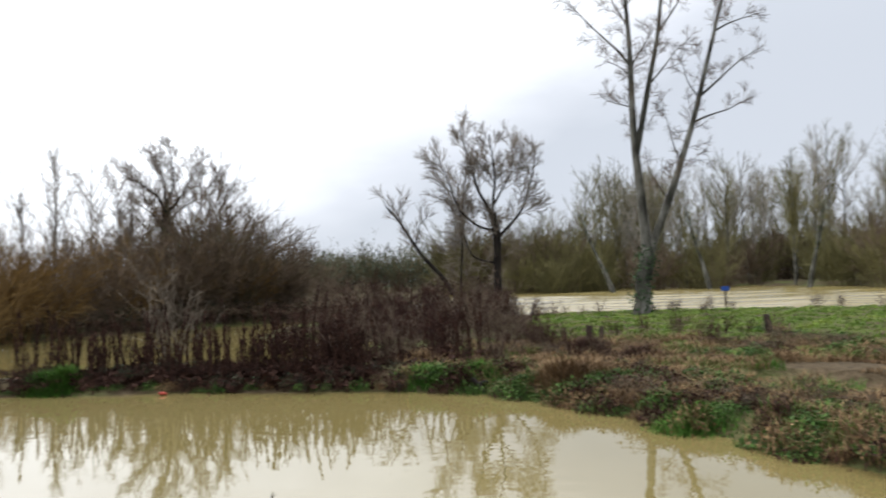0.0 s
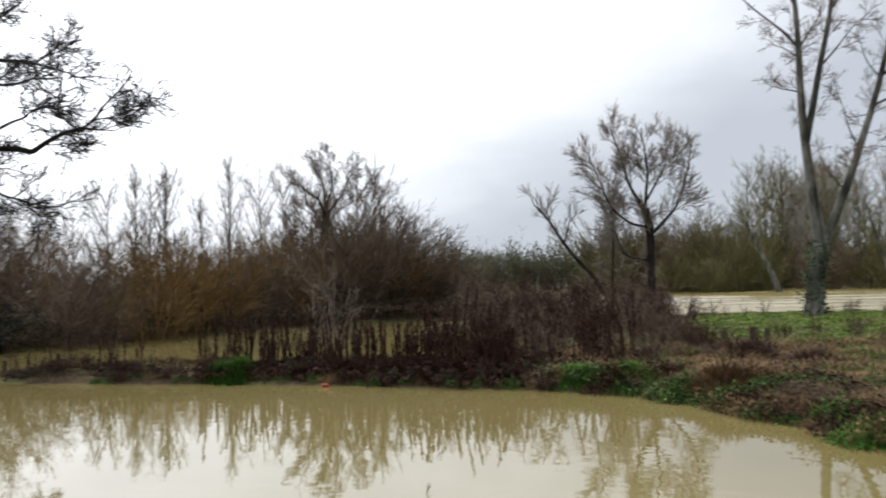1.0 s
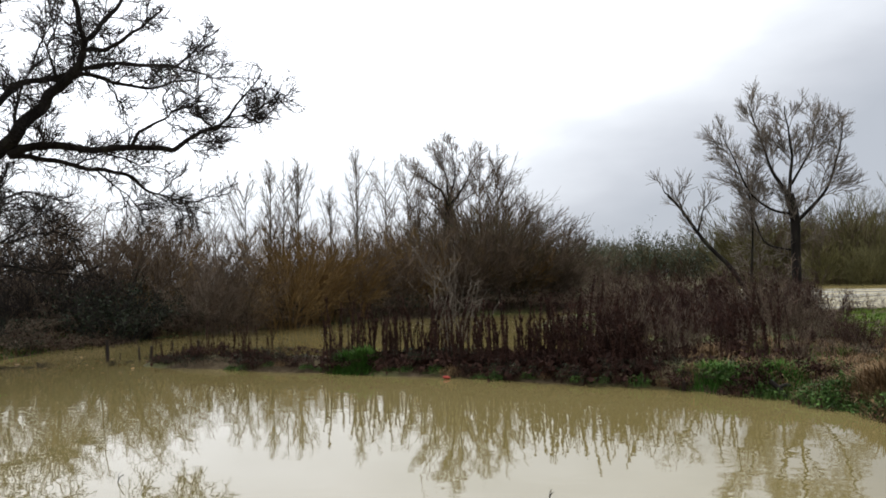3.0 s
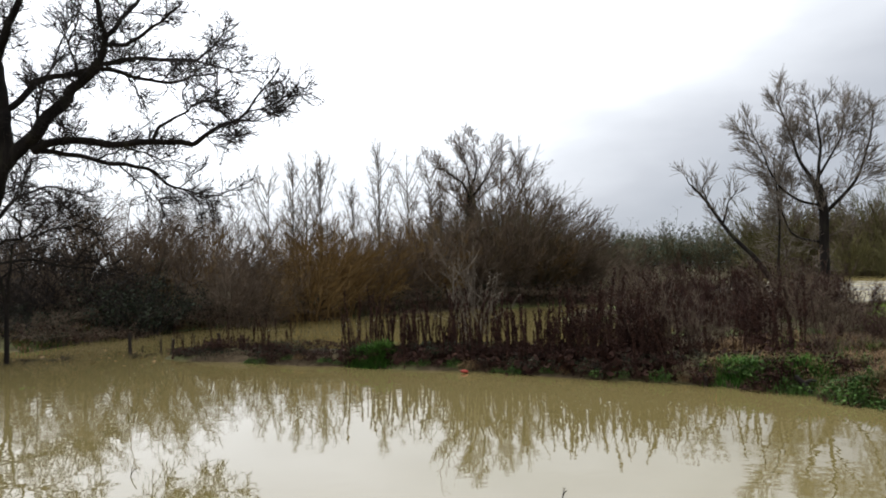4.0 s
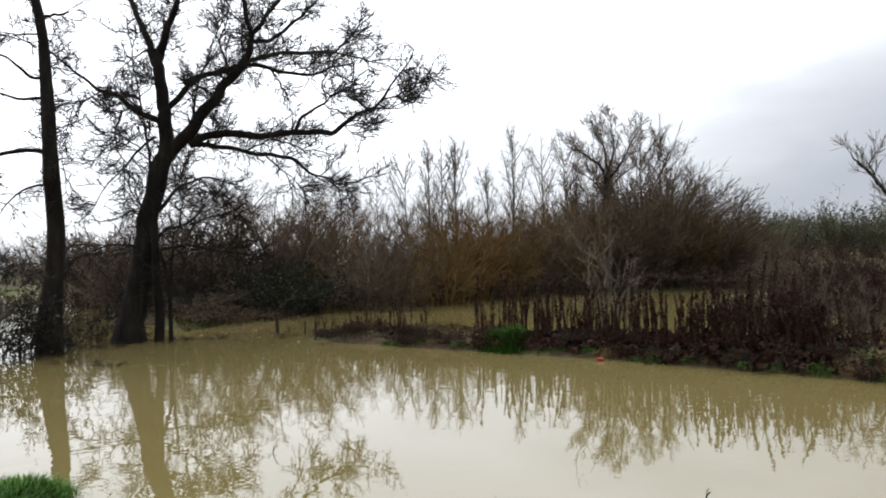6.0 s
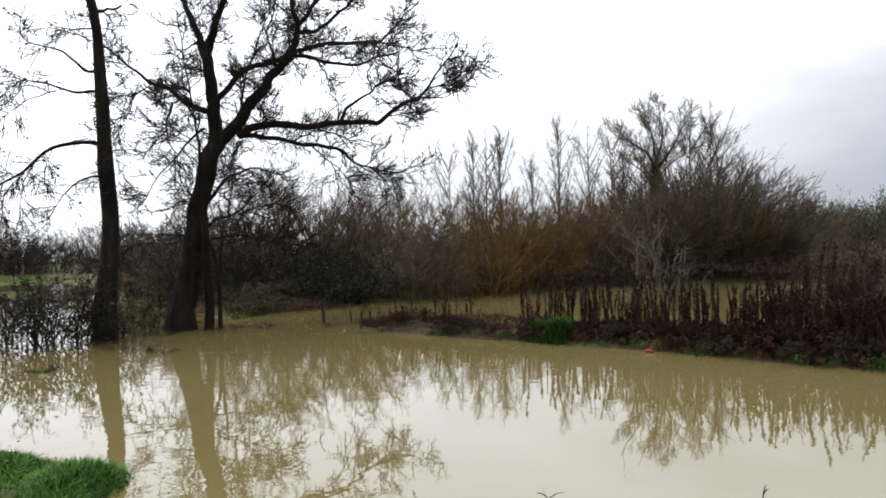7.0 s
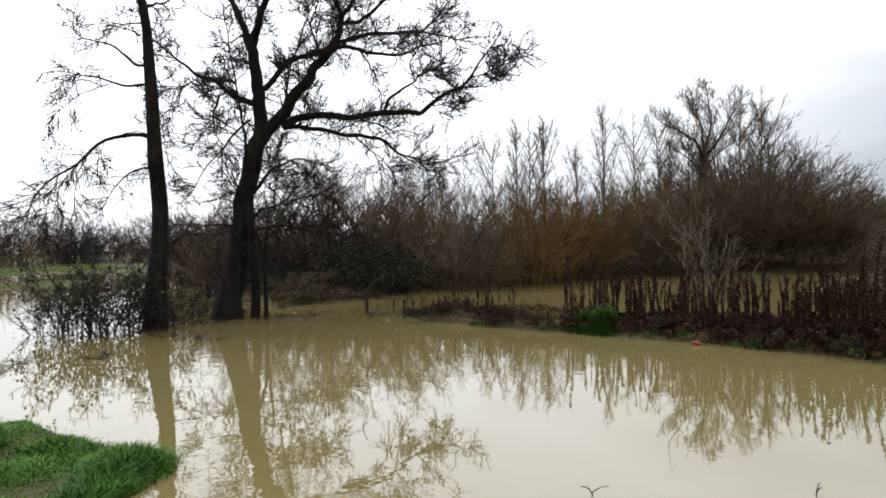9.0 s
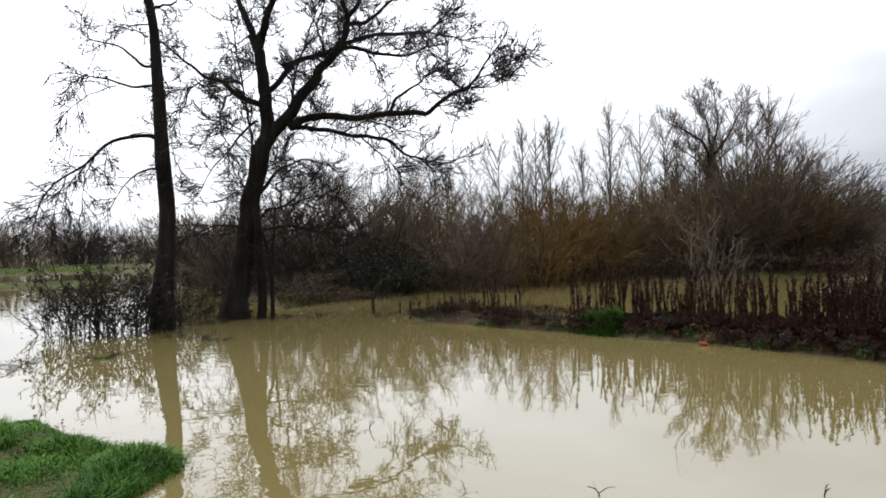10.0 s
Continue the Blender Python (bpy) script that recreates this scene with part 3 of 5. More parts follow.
ALDER_LOW = [
    ([(-0.03, 4.42), (-0.29, 4.48), (-0.65, 4.42), (-0.95, 4.31), (-1.3, 3.99), (-1.48, 3.8), (-2.0, 3.46), (-2.35, 3.14), (-2.52, 2.77), (-2.61, 2.3)], 0.05, 0.01, -0.5),
    ([(-1.3, 3.99), (-1.55, 3.54), (-1.59, 3.1), (-1.62, 2.59)], 0.014, 0.005, -0.4),
    ([(-1.89, 3.54), (-2.07, 3.1), (-2.16, 2.66), (-2.06, 2.22)], 0.014, 0.005, -0.5),
    ([(-1.48, 3.8), (-1.89, 3.29), (-2.0, 2.85), (-1.95, 2.28)], 0.012, 0.005, -0.7),
    ([(-2.23, 3.26), (-2.44, 3.02), (-2.52, 2.54), (-2.58, 2.05)], 0.012, 0.005, -0.3),
    ([(-0.95, 4.31), (-1.07, 3.99), (-1.11, 3.67)], 0.01, 0.005, -0.2),
    ([(-0.04, 3.68), (-0.19, 3.7), (-0.44, 3.61), (-0.62, 3.48), (-0.92, 3.08), (-1.13, 2.71)], 0.03, 0.005, 0.5),
    ([(0.14, 4.52), (0.3, 4.42), (0.36, 3.81), (0.44, 3.29)], 0.012, 0.005, -0.4),
    ([(-0.27, 9.76), (0.12, 10.21), (0.58, 11.06)], 0.05, 0.012, -0.6),
    ([(-0.26, 9.12), (-0.79, 9.44), (-1.37, 9.62)], 0.05, 0.012, 0.6),
]
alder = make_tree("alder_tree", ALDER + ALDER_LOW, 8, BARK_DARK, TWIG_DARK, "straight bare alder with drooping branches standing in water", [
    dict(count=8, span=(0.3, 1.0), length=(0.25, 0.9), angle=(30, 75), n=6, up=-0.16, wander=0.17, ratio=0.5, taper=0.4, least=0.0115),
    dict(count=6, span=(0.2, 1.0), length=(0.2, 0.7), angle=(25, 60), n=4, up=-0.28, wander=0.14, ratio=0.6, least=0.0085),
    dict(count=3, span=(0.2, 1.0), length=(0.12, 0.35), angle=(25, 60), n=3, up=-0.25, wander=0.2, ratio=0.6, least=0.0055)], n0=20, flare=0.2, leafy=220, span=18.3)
alder.matrix_basis = facing(-16.07, 8.70)
alder.location.z = 0.0

POPLAR = [
    ([(0.0, -0.2), (0.15, 1.39), (0.36, 2.44)], 0.3, 0.25, 0),
    ([(0.31, 2.29), (0.18, 3.61), (0.09, 4.9), (0.03, 5.98), (-0.06, 6.85), (-0.01, 9.0), (-0.07, 10.54), (-0.17, 11.86), (-0.16, 13.62), (-0.15, 15.83)], 0.2, 0.04, 0.3),
    ([(0.03, 5.93), (0.33, 7.24), (0.59, 8.51), (0.85, 9.78), (1.11, 11.26), (1.28, 12.76), (1.61, 15.32)], 0.13, 0.035, -0.6),
    ([(0.39, 2.29), (0.71, 3.16), (1.16, 4.09), (1.64, 5.59), (2.1, 6.92), (2.42, 8.12), (2.78, 9.56), (3.18, 11.0), (3.54, 12.44), (3.93, 14.71)], 0.16, 0.035, 0.5),
    ([(2.12, 7.05), (2.82, 7.3), (3.37, 7.44), (4.12, 7.79)], 0.05, 0.01, 0.6),
    ([(2.38, 8.0), (3.03, 8.52), (3.64, 9.09), (4.58, 9.61)], 0.055, 0.01, -0.6),
    ([(2.96, 10.35), (3.52, 10.64), (4.1, 10.78), (4.58, 10.86)], 0.045, 0.01, 0.5),
    ([(0.0, 9.33), (-0.39, 9.96), (-0.85, 10.45), (-1.36, 11.02), (-1.88, 11.64), (-2.36, 12.19)], 0.06, 0.01, -0.8),
]
POPLAR_SIDE = [
    ([(-0.04, 7.82), (-0.43, 7.96), (-0.88, 8.11), (-1.29, 8.48)], 0.03, 0.008, 0.6),
    ([(0.03, 9.0), (-0.47, 9.45), (-1.03, 9.72)], 0.03, 0.008, -0.6),
    ([(0.63, 8.62), (1.17, 9.21), (1.6, 9.8), (2.22, 10.27)], 0.04, 0.01, 0.7),
    ([(0.98, 10.52), (1.45, 11.11), (1.89, 11.81), (2.33, 12.82)], 0.05, 0.012, 0.6),
    ([(0.05, 9.48), (0.49, 10.14), (0.89, 10.75)], 0.03, 0.012, 0.4),
    ([(2.42, 7.91), (2.04, 8.48), (1.84, 9.24), (1.8, 9.78)], 0.03, 0.008, -0.6),
    ([(1.62, 5.65), (1.35, 6.41), (1.19, 7.28), (1.01, 7.93)], 0.03, 0.008, 0.5),
    ([(2.01, 6.78), (1.47, 6.72), (1.27, 6.78)], 0.02, 0.008, -0.5),
    ([(1.18, 4.2), (0.78, 4.86), (0.46, 5.41)], 0.03, 0.008, -0.5),
    ([(1.64, 5.65), (2.12, 5.66), (2.61, 5.62)], 0.015, 0.008, 0.5),
    ([(-0.1, 10.98), (-0.58, 11.91), (-0.96, 13.07)], 0.04, 0.01, 0.5),
    ([(1.24, 12.33), (1.95, 13.31), (2.41, 14.75)], 0.04, 0.01, -0.5),
]
poplar = make_tree("poplar_tree", POPLAR + POPLAR_SIDE, 11, BARK_GREY, TWIG_BROWN, "tall bare forked poplar with ivy round its foot", [
    dict(count=9, span=(0.2, 1.0), length=(0.4, 1.3), angle=(35, 70), n=7, up=0.06, wander=0.12, ratio=0.45, taper=0.5, least=0.0105, slim=0.011, out=0.1),
    dict(count=6, span=(0.2, 1.0), length=(0.25, 0.7), angle=(30, 62), n=4, up=0.15, wander=0.12, ratio=0.6, least=0.0075),
    dict(count=4, span=(0.2, 1.0), length=(0.12, 0.4), angle=(25, 55), n=2, up=0.2, wander=0.15, ratio=0.6, least=0.006)], n0=18, ivy=2200, flare=0.2, wiggle=0.03, span=27.9)
poplar.matrix_basis = facing(7.4, 26.9)

WILLOW = [
    ([(-0.0, -0.1), (0.08, 1.23), (0.09, 3.06), (-0.07, 4.29)], 0.26, 0.17, 0.0),
    ([(-0.03, 4.17), (-0.7, 5.39), (-1.03, 6.86), (-1.36, 7.96)], 0.13, 0.02, 0.5),
    ([(-0.08, 4.17), (0.12, 5.88), (-0.08, 7.47)], 0.12, 0.02, -0.5),
    ([(0.07, 3.19), (1.1, 4.17), (1.63, 5.63), (1.79, 6.86)], 0.12, 0.02, 0.5),
    ([(0.1, 3.55), (-0.63, 3.68), (-1.47, 4.41), (-1.8, 5.63), (-2.14, 6.37)], 0.09, 0.015, -0.8),
    ([(0.06, 2.21), (-1.03, 2.45), (-1.36, 3.92), (-1.27, 5.15)], 0.08, 0.015, 0.8),
    ([(0.04, 4.66), (0.78, 5.88), (0.94, 7.11)], 0.08, 0.015, 0.9),
    ([(-1.5, -0.1), (-1.45, 1.6), (-1.35, 3.2), (-1.45, 5.6)], 0.10, 0.02, 0.4),
]
WILLOW_TWIGS = [
    dict(count=19, span=(0.2, 1.0), length=(0.6, 1.7), angle=(30, 66), n=7, up=0.1, wander=0.15, ratio=0.5, taper=0.45, least=0.012, out=0.22),
    dict(count=9, span=(0.15, 1.0), length=(0.35, 0.95), angle=(25, 58), n=5, up=0.1, wander=0.14, ratio=0.6, least=0.009, out=0.18),
    dict(count=5, span=(0.2, 1.0), length=(0.2, 0.55), angle=(20, 50), n=2, up=0.14, wander=0.1, ratio=0.7, least=0.007, out=0.15)]
willow = make_tree("willow_tree", [(p, r0 * 0.62, r1, a) for p, r0, r1, a in WILLOW], 21, BARK_DARK, TWIG_GREY, "bare grey-brown willow with a rounded crown", WILLOW_TWIGS)
willow.matrix_basis = facing(2.3, 31.0, 0, 1.05)

LEANING = [
    ([(0.75, -1.6), (-0.35, 0.0), (-1.08, 0.93), (-1.9, 2.03), (-2.49, 2.89)], 0.12, 0.05, 0.0),
    ([(-1.9, 2.03), (-2.13, 2.65), (-1.94, 3.26)], 0.05, 0.015, 0.3),
    ([(-1.43, 1.3), (-1.24, 2.16), (-0.9, 2.65)], 0.05, 0.015, 0.3),
    ([(-2.44, 2.84), (-2.63, 3.09), (-2.67, 3.38)], 0.04, 0.01, -0.3),
]
leaning = make_tree("leaning_willow_tree", LEANING, 22, BARK_DARK, TWIG_GREY, "bare willow trunk leaning far over a thicket", [
    dict(count=6, span=(0.6, 1.0), length=(0.5, 1.1), angle=(25, 60), n=6, up=0.35, wander=0.1, ratio=0.5, taper=0.3, least=0.013),
    dict(count=10, span=(0.2, 1.0), length=(0.3, 0.8), angle=(18, 45), n=4, up=0.3, wander=0.1, ratio=0.6, least=0.0095)])
leaning.matrix_basis = facing(0.3, 30.0, 1.7)

IVY_OAK = [
    ([(-0.01, -0.33), (-0.05, 2.93), (0.01, 4.88), (0.13, 6.83)], 0.35, 0.25, 0.0),
    ([(0.13, 6.76), (-0.49, 7.8), (-1.29, 8.29), (-2.18, 8.78)], 0.13, 0.02, -0.6),
    ([(0.13, 6.76), (0.02, 8.45), (-0.34, 9.75), (-0.52, 10.24)], 0.12, 0.02, 0.6),
    ([(0.17, 6.89), (0.51, 8.61), (0.39, 10.08)], 0.12, 0.02, -0.6),
    ([(0.16, 6.76), (1.14, 7.96), (1.66, 9.1), (2.17, 9.75)], 0.12, 0.02, 0.6),
    ([(0.15, 6.17), (1.45, 7.31), (2.6, 7.96)], 0.08, 0.02, 1.0),
    ([(0.06, 5.53), (-0.84, 6.83), (-1.64, 7.31)], 0.08, 0.02, 1.0),
]
ivy_oak = make_tree("ivy_clad_oak_tree", [(p, r0 * 0.7, r1, a) for p, r0, r1, a in IVY_OAK], 23, BARK_DARK, TWIG_BROWN, "bare oak with an ivy-clad trunk above brown scrub", [
    dict(count=14, span=(0.12, 1.0), length=(0.7, 2.0), angle=(25, 60), n=7, up=0.12, wander=0.14, ratio=0.5, taper=0.4, least=0.0115, out=0.3),
    dict(count=9, span=(0.15, 1.0), length=(0.4, 1.1), angle=(25, 55), n=4, up=0.1, wander=0.14, ratio=0.55, least=0.0095, out=0.3),
    dict(count=5, span=(0.2, 1.0), length=(0.2, 0.6), angle=(25, 55), n=2, up=0.15, wander=0.14, ratio=0.6, least=0.0075, out=0.25)], ivy=1100, wiggle=0.08)
ivy_oak.matrix_basis = facing(-14.4, 37.2, -0.5, 0.89)


def slender(seed, tall, bark, twig, label, thin, name="slender_tree", ivy=0):
    """A narrow bare tree with rising branches, for the woods."""
    rng = np.random.default_rng(seed)
    x = np.cumsum(rng.normal(size=6)) * 0.02 * tall
    limbs = [([(x[i] - x[0], tall * 0.97 * i / 5 - (0.3 if i == 0 else 0)) for i in range(6)], tall * 0.0095, thin, 0.0)]
    for _ in range(18):
        s = rng.uniform(0.18, 0.8)
        u = np.interp(s * 5, range(6), x) - x[0]
        rise = min(rng.uniform(0.18, 0.4), (0.97 - s) * rng.uniform(0.55, 0.95)) * tall
        out = rng.choice((-1, 1)) * rise * rng.uniform(0.2, 0.6)
        limbs.append(([(u, s * tall), (u + out * 0.55, s * tall + rise * 0.45), (u + out, s * tall + rise)], tall * 0.004, thin, rng.uniform(-0.45, 0.45) * rise))
    return make_tree(name, limbs, seed, bark, twig, label, [
        dict(count=7, span=(0.15, 0.97), length=(0.05 * tall, 0.15 * tall), angle=(22, 48), n=4, up=0.16, wander=0.07, ratio=0.5, taper=0.6, least=thin * 0.8),
        dict(count=5, span=(0.15, 1.0), length=(0.03 * tall, 0.08 * tall), angle=(22, 52), n=2, up=0.12, wander=0.05, ratio=0.7, least=thin * 0.6)],
        n0=7, sides=3, wiggle=0.015 * tall / 10, ivy=ivy, limb_parts=False)


def shrub(name, seed, tall, wide, stems, twig, label, side=5, up=0.25, thick=0.016, fine=0.008, leaf=0, leaf_mat=None, leaf_size=0.06, category="shrub", wander=0.10, droop=0.0, fuzz=3, out=0.0):
    """Many stems from one root, each with side twigs."""
    rng = np.random.default_rng(seed)
    root = new(name)
    a = rng.uniform(0, 2 * math.pi, stems)
    r = np.sqrt(rng.uniform(0, 1, stems)) * wide
    lean = rng.uniform(0.0, 1.0, stems) * wide * 1.3
    h = tall * rng.uniform(0.6, 1.0, stems) * (1 - 0.45 * (r / max(wide, 0.01)) ** 2)
    n = 6
    s = np.linspace(0, 1, n)[None, :, None]
    d = np.stack([np.cos(a), np.sin(a), 0 * a], 1)[:, None, :]
    P = d * (r * 0.5)[:, None, None] + d * lean[:, None, None] * s ** 1.5 + np.array((0, 0, 1.0)) * (h[:, None, None] * (s - droop * s ** 3))
    jit = rng.normal(size=P.shape) * tall * 0.02
    jit[:, 0] = 0
    P = P + jit
    P[:, 0, 2] = -0.15
    R = thick * np.linspace(1, 0.3, n)[None] * rng.uniform(0.6, 1.4, stems)[:, None]
    C, CR = sprout(P, R, side, (0.2, 1.0), (0.12 * tall, 0.32 * tall), (20, 60), 4, rng, up=up, wander=wander, ratio=0.6, least=fine, out=out)
    D, DR = sprout(C, CR, fuzz, (0.15, 1.0), (0.06 * tall, 0.17 * tall), (20, 60), 2, rng, up=up, wander=wander, ratio=0.7, least=fine * 0.75, out=out)
    tagged(mesh_object("crown", *joined([tubes(P, R, 3), tubes(C, CR, 3), tubes(D, DR, 3)]), twig, root, False), kind="stuff")
    if leaf:
        tagged(mesh_object("foliage", *leaves(along(C, leaf, rng, 0.06 * tall), leaf_size, rng, 0.4), leaf_mat, root, False), kind="stuff")
    return tagged(root, label, category)


rng_place = np.random.default_rng(77)


def scatter(kinds, places, group):
    """Copies of the kinds at the places (x, y, scale); the first few places take the originals."""
    for i, (x, y, s) in enumerate(places):
        k = kinds[i % len(kinds)]
        m = facing(x, y, 0, s, rng_place.uniform(0, 360))
        if i < len(kinds):
            k.matrix_basis = m
            tagged(k, group=group)
            k.scale = (s, s, s)
        else:
            c = copy_thing(k, facing(x, y, 0, 1.0, rng_place.uniform(0, 360)))
            c.scale = (s, s, s)


def polar(az, d):
    return -math.sin(radians(az)) * d, math.cos(radians(az)) * d


def spots(n, az, dist, scale):
    return [(*polar(rng_place.uniform(*az), rng_place.uniform(*dist)), rng_place.uniform(*scale)) for _ in range(n)]


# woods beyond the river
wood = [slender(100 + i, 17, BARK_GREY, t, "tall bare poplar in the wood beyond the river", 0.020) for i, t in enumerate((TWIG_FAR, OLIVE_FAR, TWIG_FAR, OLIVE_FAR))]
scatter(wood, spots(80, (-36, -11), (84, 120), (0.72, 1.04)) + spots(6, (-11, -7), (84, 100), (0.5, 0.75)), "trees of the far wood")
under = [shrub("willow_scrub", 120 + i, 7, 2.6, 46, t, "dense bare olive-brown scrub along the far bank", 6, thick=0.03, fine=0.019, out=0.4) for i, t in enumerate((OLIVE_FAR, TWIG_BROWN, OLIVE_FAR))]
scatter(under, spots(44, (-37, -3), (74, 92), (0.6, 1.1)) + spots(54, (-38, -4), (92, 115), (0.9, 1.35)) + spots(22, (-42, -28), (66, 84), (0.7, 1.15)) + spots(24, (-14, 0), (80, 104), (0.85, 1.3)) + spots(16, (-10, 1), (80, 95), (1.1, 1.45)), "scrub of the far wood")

for seed, az, d, u in ((240, -13.5, 72, -3.2), (241, -20.5, 76, -2.0), (242, -27.0, 74, 1.6)):
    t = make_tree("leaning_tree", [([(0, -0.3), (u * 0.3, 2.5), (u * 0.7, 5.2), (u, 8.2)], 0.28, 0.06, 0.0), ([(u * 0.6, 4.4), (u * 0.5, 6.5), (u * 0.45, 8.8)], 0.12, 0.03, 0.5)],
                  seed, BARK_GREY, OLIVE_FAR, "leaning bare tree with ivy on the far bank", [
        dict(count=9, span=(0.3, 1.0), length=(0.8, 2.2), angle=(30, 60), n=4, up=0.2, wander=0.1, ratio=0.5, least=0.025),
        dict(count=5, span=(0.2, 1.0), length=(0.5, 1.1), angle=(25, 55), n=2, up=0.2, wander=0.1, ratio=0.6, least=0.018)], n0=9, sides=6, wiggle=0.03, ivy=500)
    t.matrix_basis = facing(*polar(az, d))

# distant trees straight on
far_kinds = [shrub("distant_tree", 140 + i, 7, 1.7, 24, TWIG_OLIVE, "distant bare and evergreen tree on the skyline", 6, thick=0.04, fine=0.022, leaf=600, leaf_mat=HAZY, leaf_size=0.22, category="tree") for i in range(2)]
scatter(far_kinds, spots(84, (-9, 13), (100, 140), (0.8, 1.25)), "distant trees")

# poplars behind the pool
pool_poplars = [slender(150 + i, 11.0, BARK_GREY, TWIG_GREY, "slender bare poplar behind the scrub", 0.015) for i in range(3)]
scatter(pool_poplars, [(*polar(az, d), s) for az, d, s in
        ((36.5, 50, 0.84), (35.2, 51, 0.92), (34.2, 52, 0.95), (32.9, 54, 0.98), (28.6, 53, 1.06), (25.9, 52, 0.95), (24.8, 54, 0.98), (22.5, 50, 0.85), (39, 52, 0.7), (30.5, 55, 0.8), (41, 50, 0.65))], "poplars behind the pool")
scrub_trees = [slender(155 + i, 9.0, BARK_BROWN, TWIG_BROWN, "thin bare brown tree rising from the scrub", 0.012) for i in range(2)]
scatter(scrub_trees, [(*polar(az, d), s) for az, d, s in
        ((18.9, 39, 1.0), (17.6, 40, 1.02), (16.4, 40, 0.86), (15.2, 41, 0.76), (23.2, 39, 0.75), (24.5, 40, 0.7), (20.2, 41, 0.9), (14.0, 42, 0.64), (12.2, 43, 0.6), (22.0, 42, 0.8))], "thin trees in the scrub")

# brown scrub behind the pool
scrub = [shrub("willow_scrub", 160 + i, 5.2, 2.3, 46, t, lab, 7, thick=0.018, fine=0.0105, fuzz=5, up=0.05, out=0.5) for i, (t, lab) in enumerate((
    (TWIG_BROWN, "dense bare brown willow scrub behind flood water"), (TWIG_ORANGE, "dense orange-brown willow scrub behind flood water"),
    (TWIG_BROWN, "dense bare brown willow scrub behind flood water")))]
scatter(scrub, [(*polar(az, d), s) for az, d, s in
        ((21, 36, 0.95), (31.5, 30, 0.75), (18, 36, 1.1), (16.2, 37, 1.05), (34, 28, 0.68), (25, 34, 0.8), (14.3, 37, 0.9), (29, 31, 0.75), (27, 33, 0.78), (12.4, 38, 0.8),
         (33, 30, 0.78), (37.5, 27, 0.65), (10.4, 40, 0.65), (23.2, 36, 0.85), (40, 27, 0.65), (19.5, 42, 1.25), (17, 42, 1.3), (15, 42, 1.1), (28.5, 36, 0.9), (32, 35, 0.9), (36, 33, 0.85), (40, 33, 0.85), (44, 31, 0.78), (8.6, 42, 0.5), (42, 38, 0.95),
         (22.2, 41, 1.15), (25.5, 40, 1.0), (30.5, 44, 1.0), (34.5, 44, 1.0), (38.5, 43, 1.0), (42.5, 44, 1.0), (26.8, 46, 1.0), (46, 40, 0.9), (27.5, 32.5, 0.62), (24, 33.5, 0.66), (21, 34.5, 0.7), (18.2, 35.5, 0.75), (15.4, 36.5, 0.75), (13, 37, 0.7), (30, 31.8, 0.6), (32.6, 31, 0.6), (36, 30, 0.55), (39, 29.5, 0.55))], "scrub behind the pool")
tall_scrub = [shrub("willow_thicket", 165 + i, 5.4, 2.5, 44, t, "tall rounded thicket of fine bare brown twigs", 7, thick=0.018, fine=0.0085, fuzz=4, up=0.12, out=0.45) for i, t in enumerate((TWIG_BROWN, TWIG_OLIVE))]
scatter(tall_scrub, [(*polar(az, d), s) for az, d, s in ((21.5, 37, 0.95), (20, 37, 1.08), (18.6, 37.5, 1.14), (17.2, 38, 1.1), (16, 38, 0.98), (14.8, 38, 0.86), (13.4, 39, 0.76), (12.2, 40, 0.66), (22.8, 37, 0.85), (24.3, 38, 0.8), (19.3, 35.5, 0.8), (16.6, 36.5, 0.8))], "thickets behind the pool")
fringe = [shrub("shore_bramble", 168 + i, 1.25, 1.1, 34, TWIG_BROWN, "low dark bramble hanging over the far shore", 6, up=-0.05, thick=0.012, fine=0.008, leaf=420, leaf_mat=m, leaf_size=0.08, wander=0.25, droop=0.45, fuzz=4) for i, m in enumerate((LEAF_DARK, DOCK))]
SHORE = resample([(-18.9, 17.3, 0), (-17.8, 20.6, 0), (-15.5, 26, 0), (-12, 31, 0), (-8, 34, 0), (-3, 36, 0)], 34)
scatter(fringe, [(x - 0.35 + rng_place.uniform(-0.5, 0.2), y + 0.35 + rng_place.uniform(-0.2, 0.5), rng_place.uniform(0.7, 1.25)) for x, y, _ in SHORE]
        + [(x + rng_place.uniform(-0.4, 0.4), y + rng_place.uniform(0.2, 1.2), rng_place.uniform(0.6, 1.1)) for x, y, _ in resample([(-18.6, 17, 0), (-17.9, 14, 0), (-24, 15.6, 0), (-33, 20, 0)], 26)], "brambles along the far shore")
dark_bush = [shrub("evergreen_bush", 180 + i, 2.6, 1.5, 60, TWIG_DARK, "dark leafy bush by the water", 5, leaf=2600, leaf_mat=LEAF_DARK, leaf_size=0.09) for i in range(2)]
scatter(dark_bush, [(*polar(az, d), s) for az, d, s in ((46.2, 25.5, 0.9), (44.6, 26.5, 0.75), (54, 25, 0.4), (41, 28, 0.4))], "dark bushes by the water")
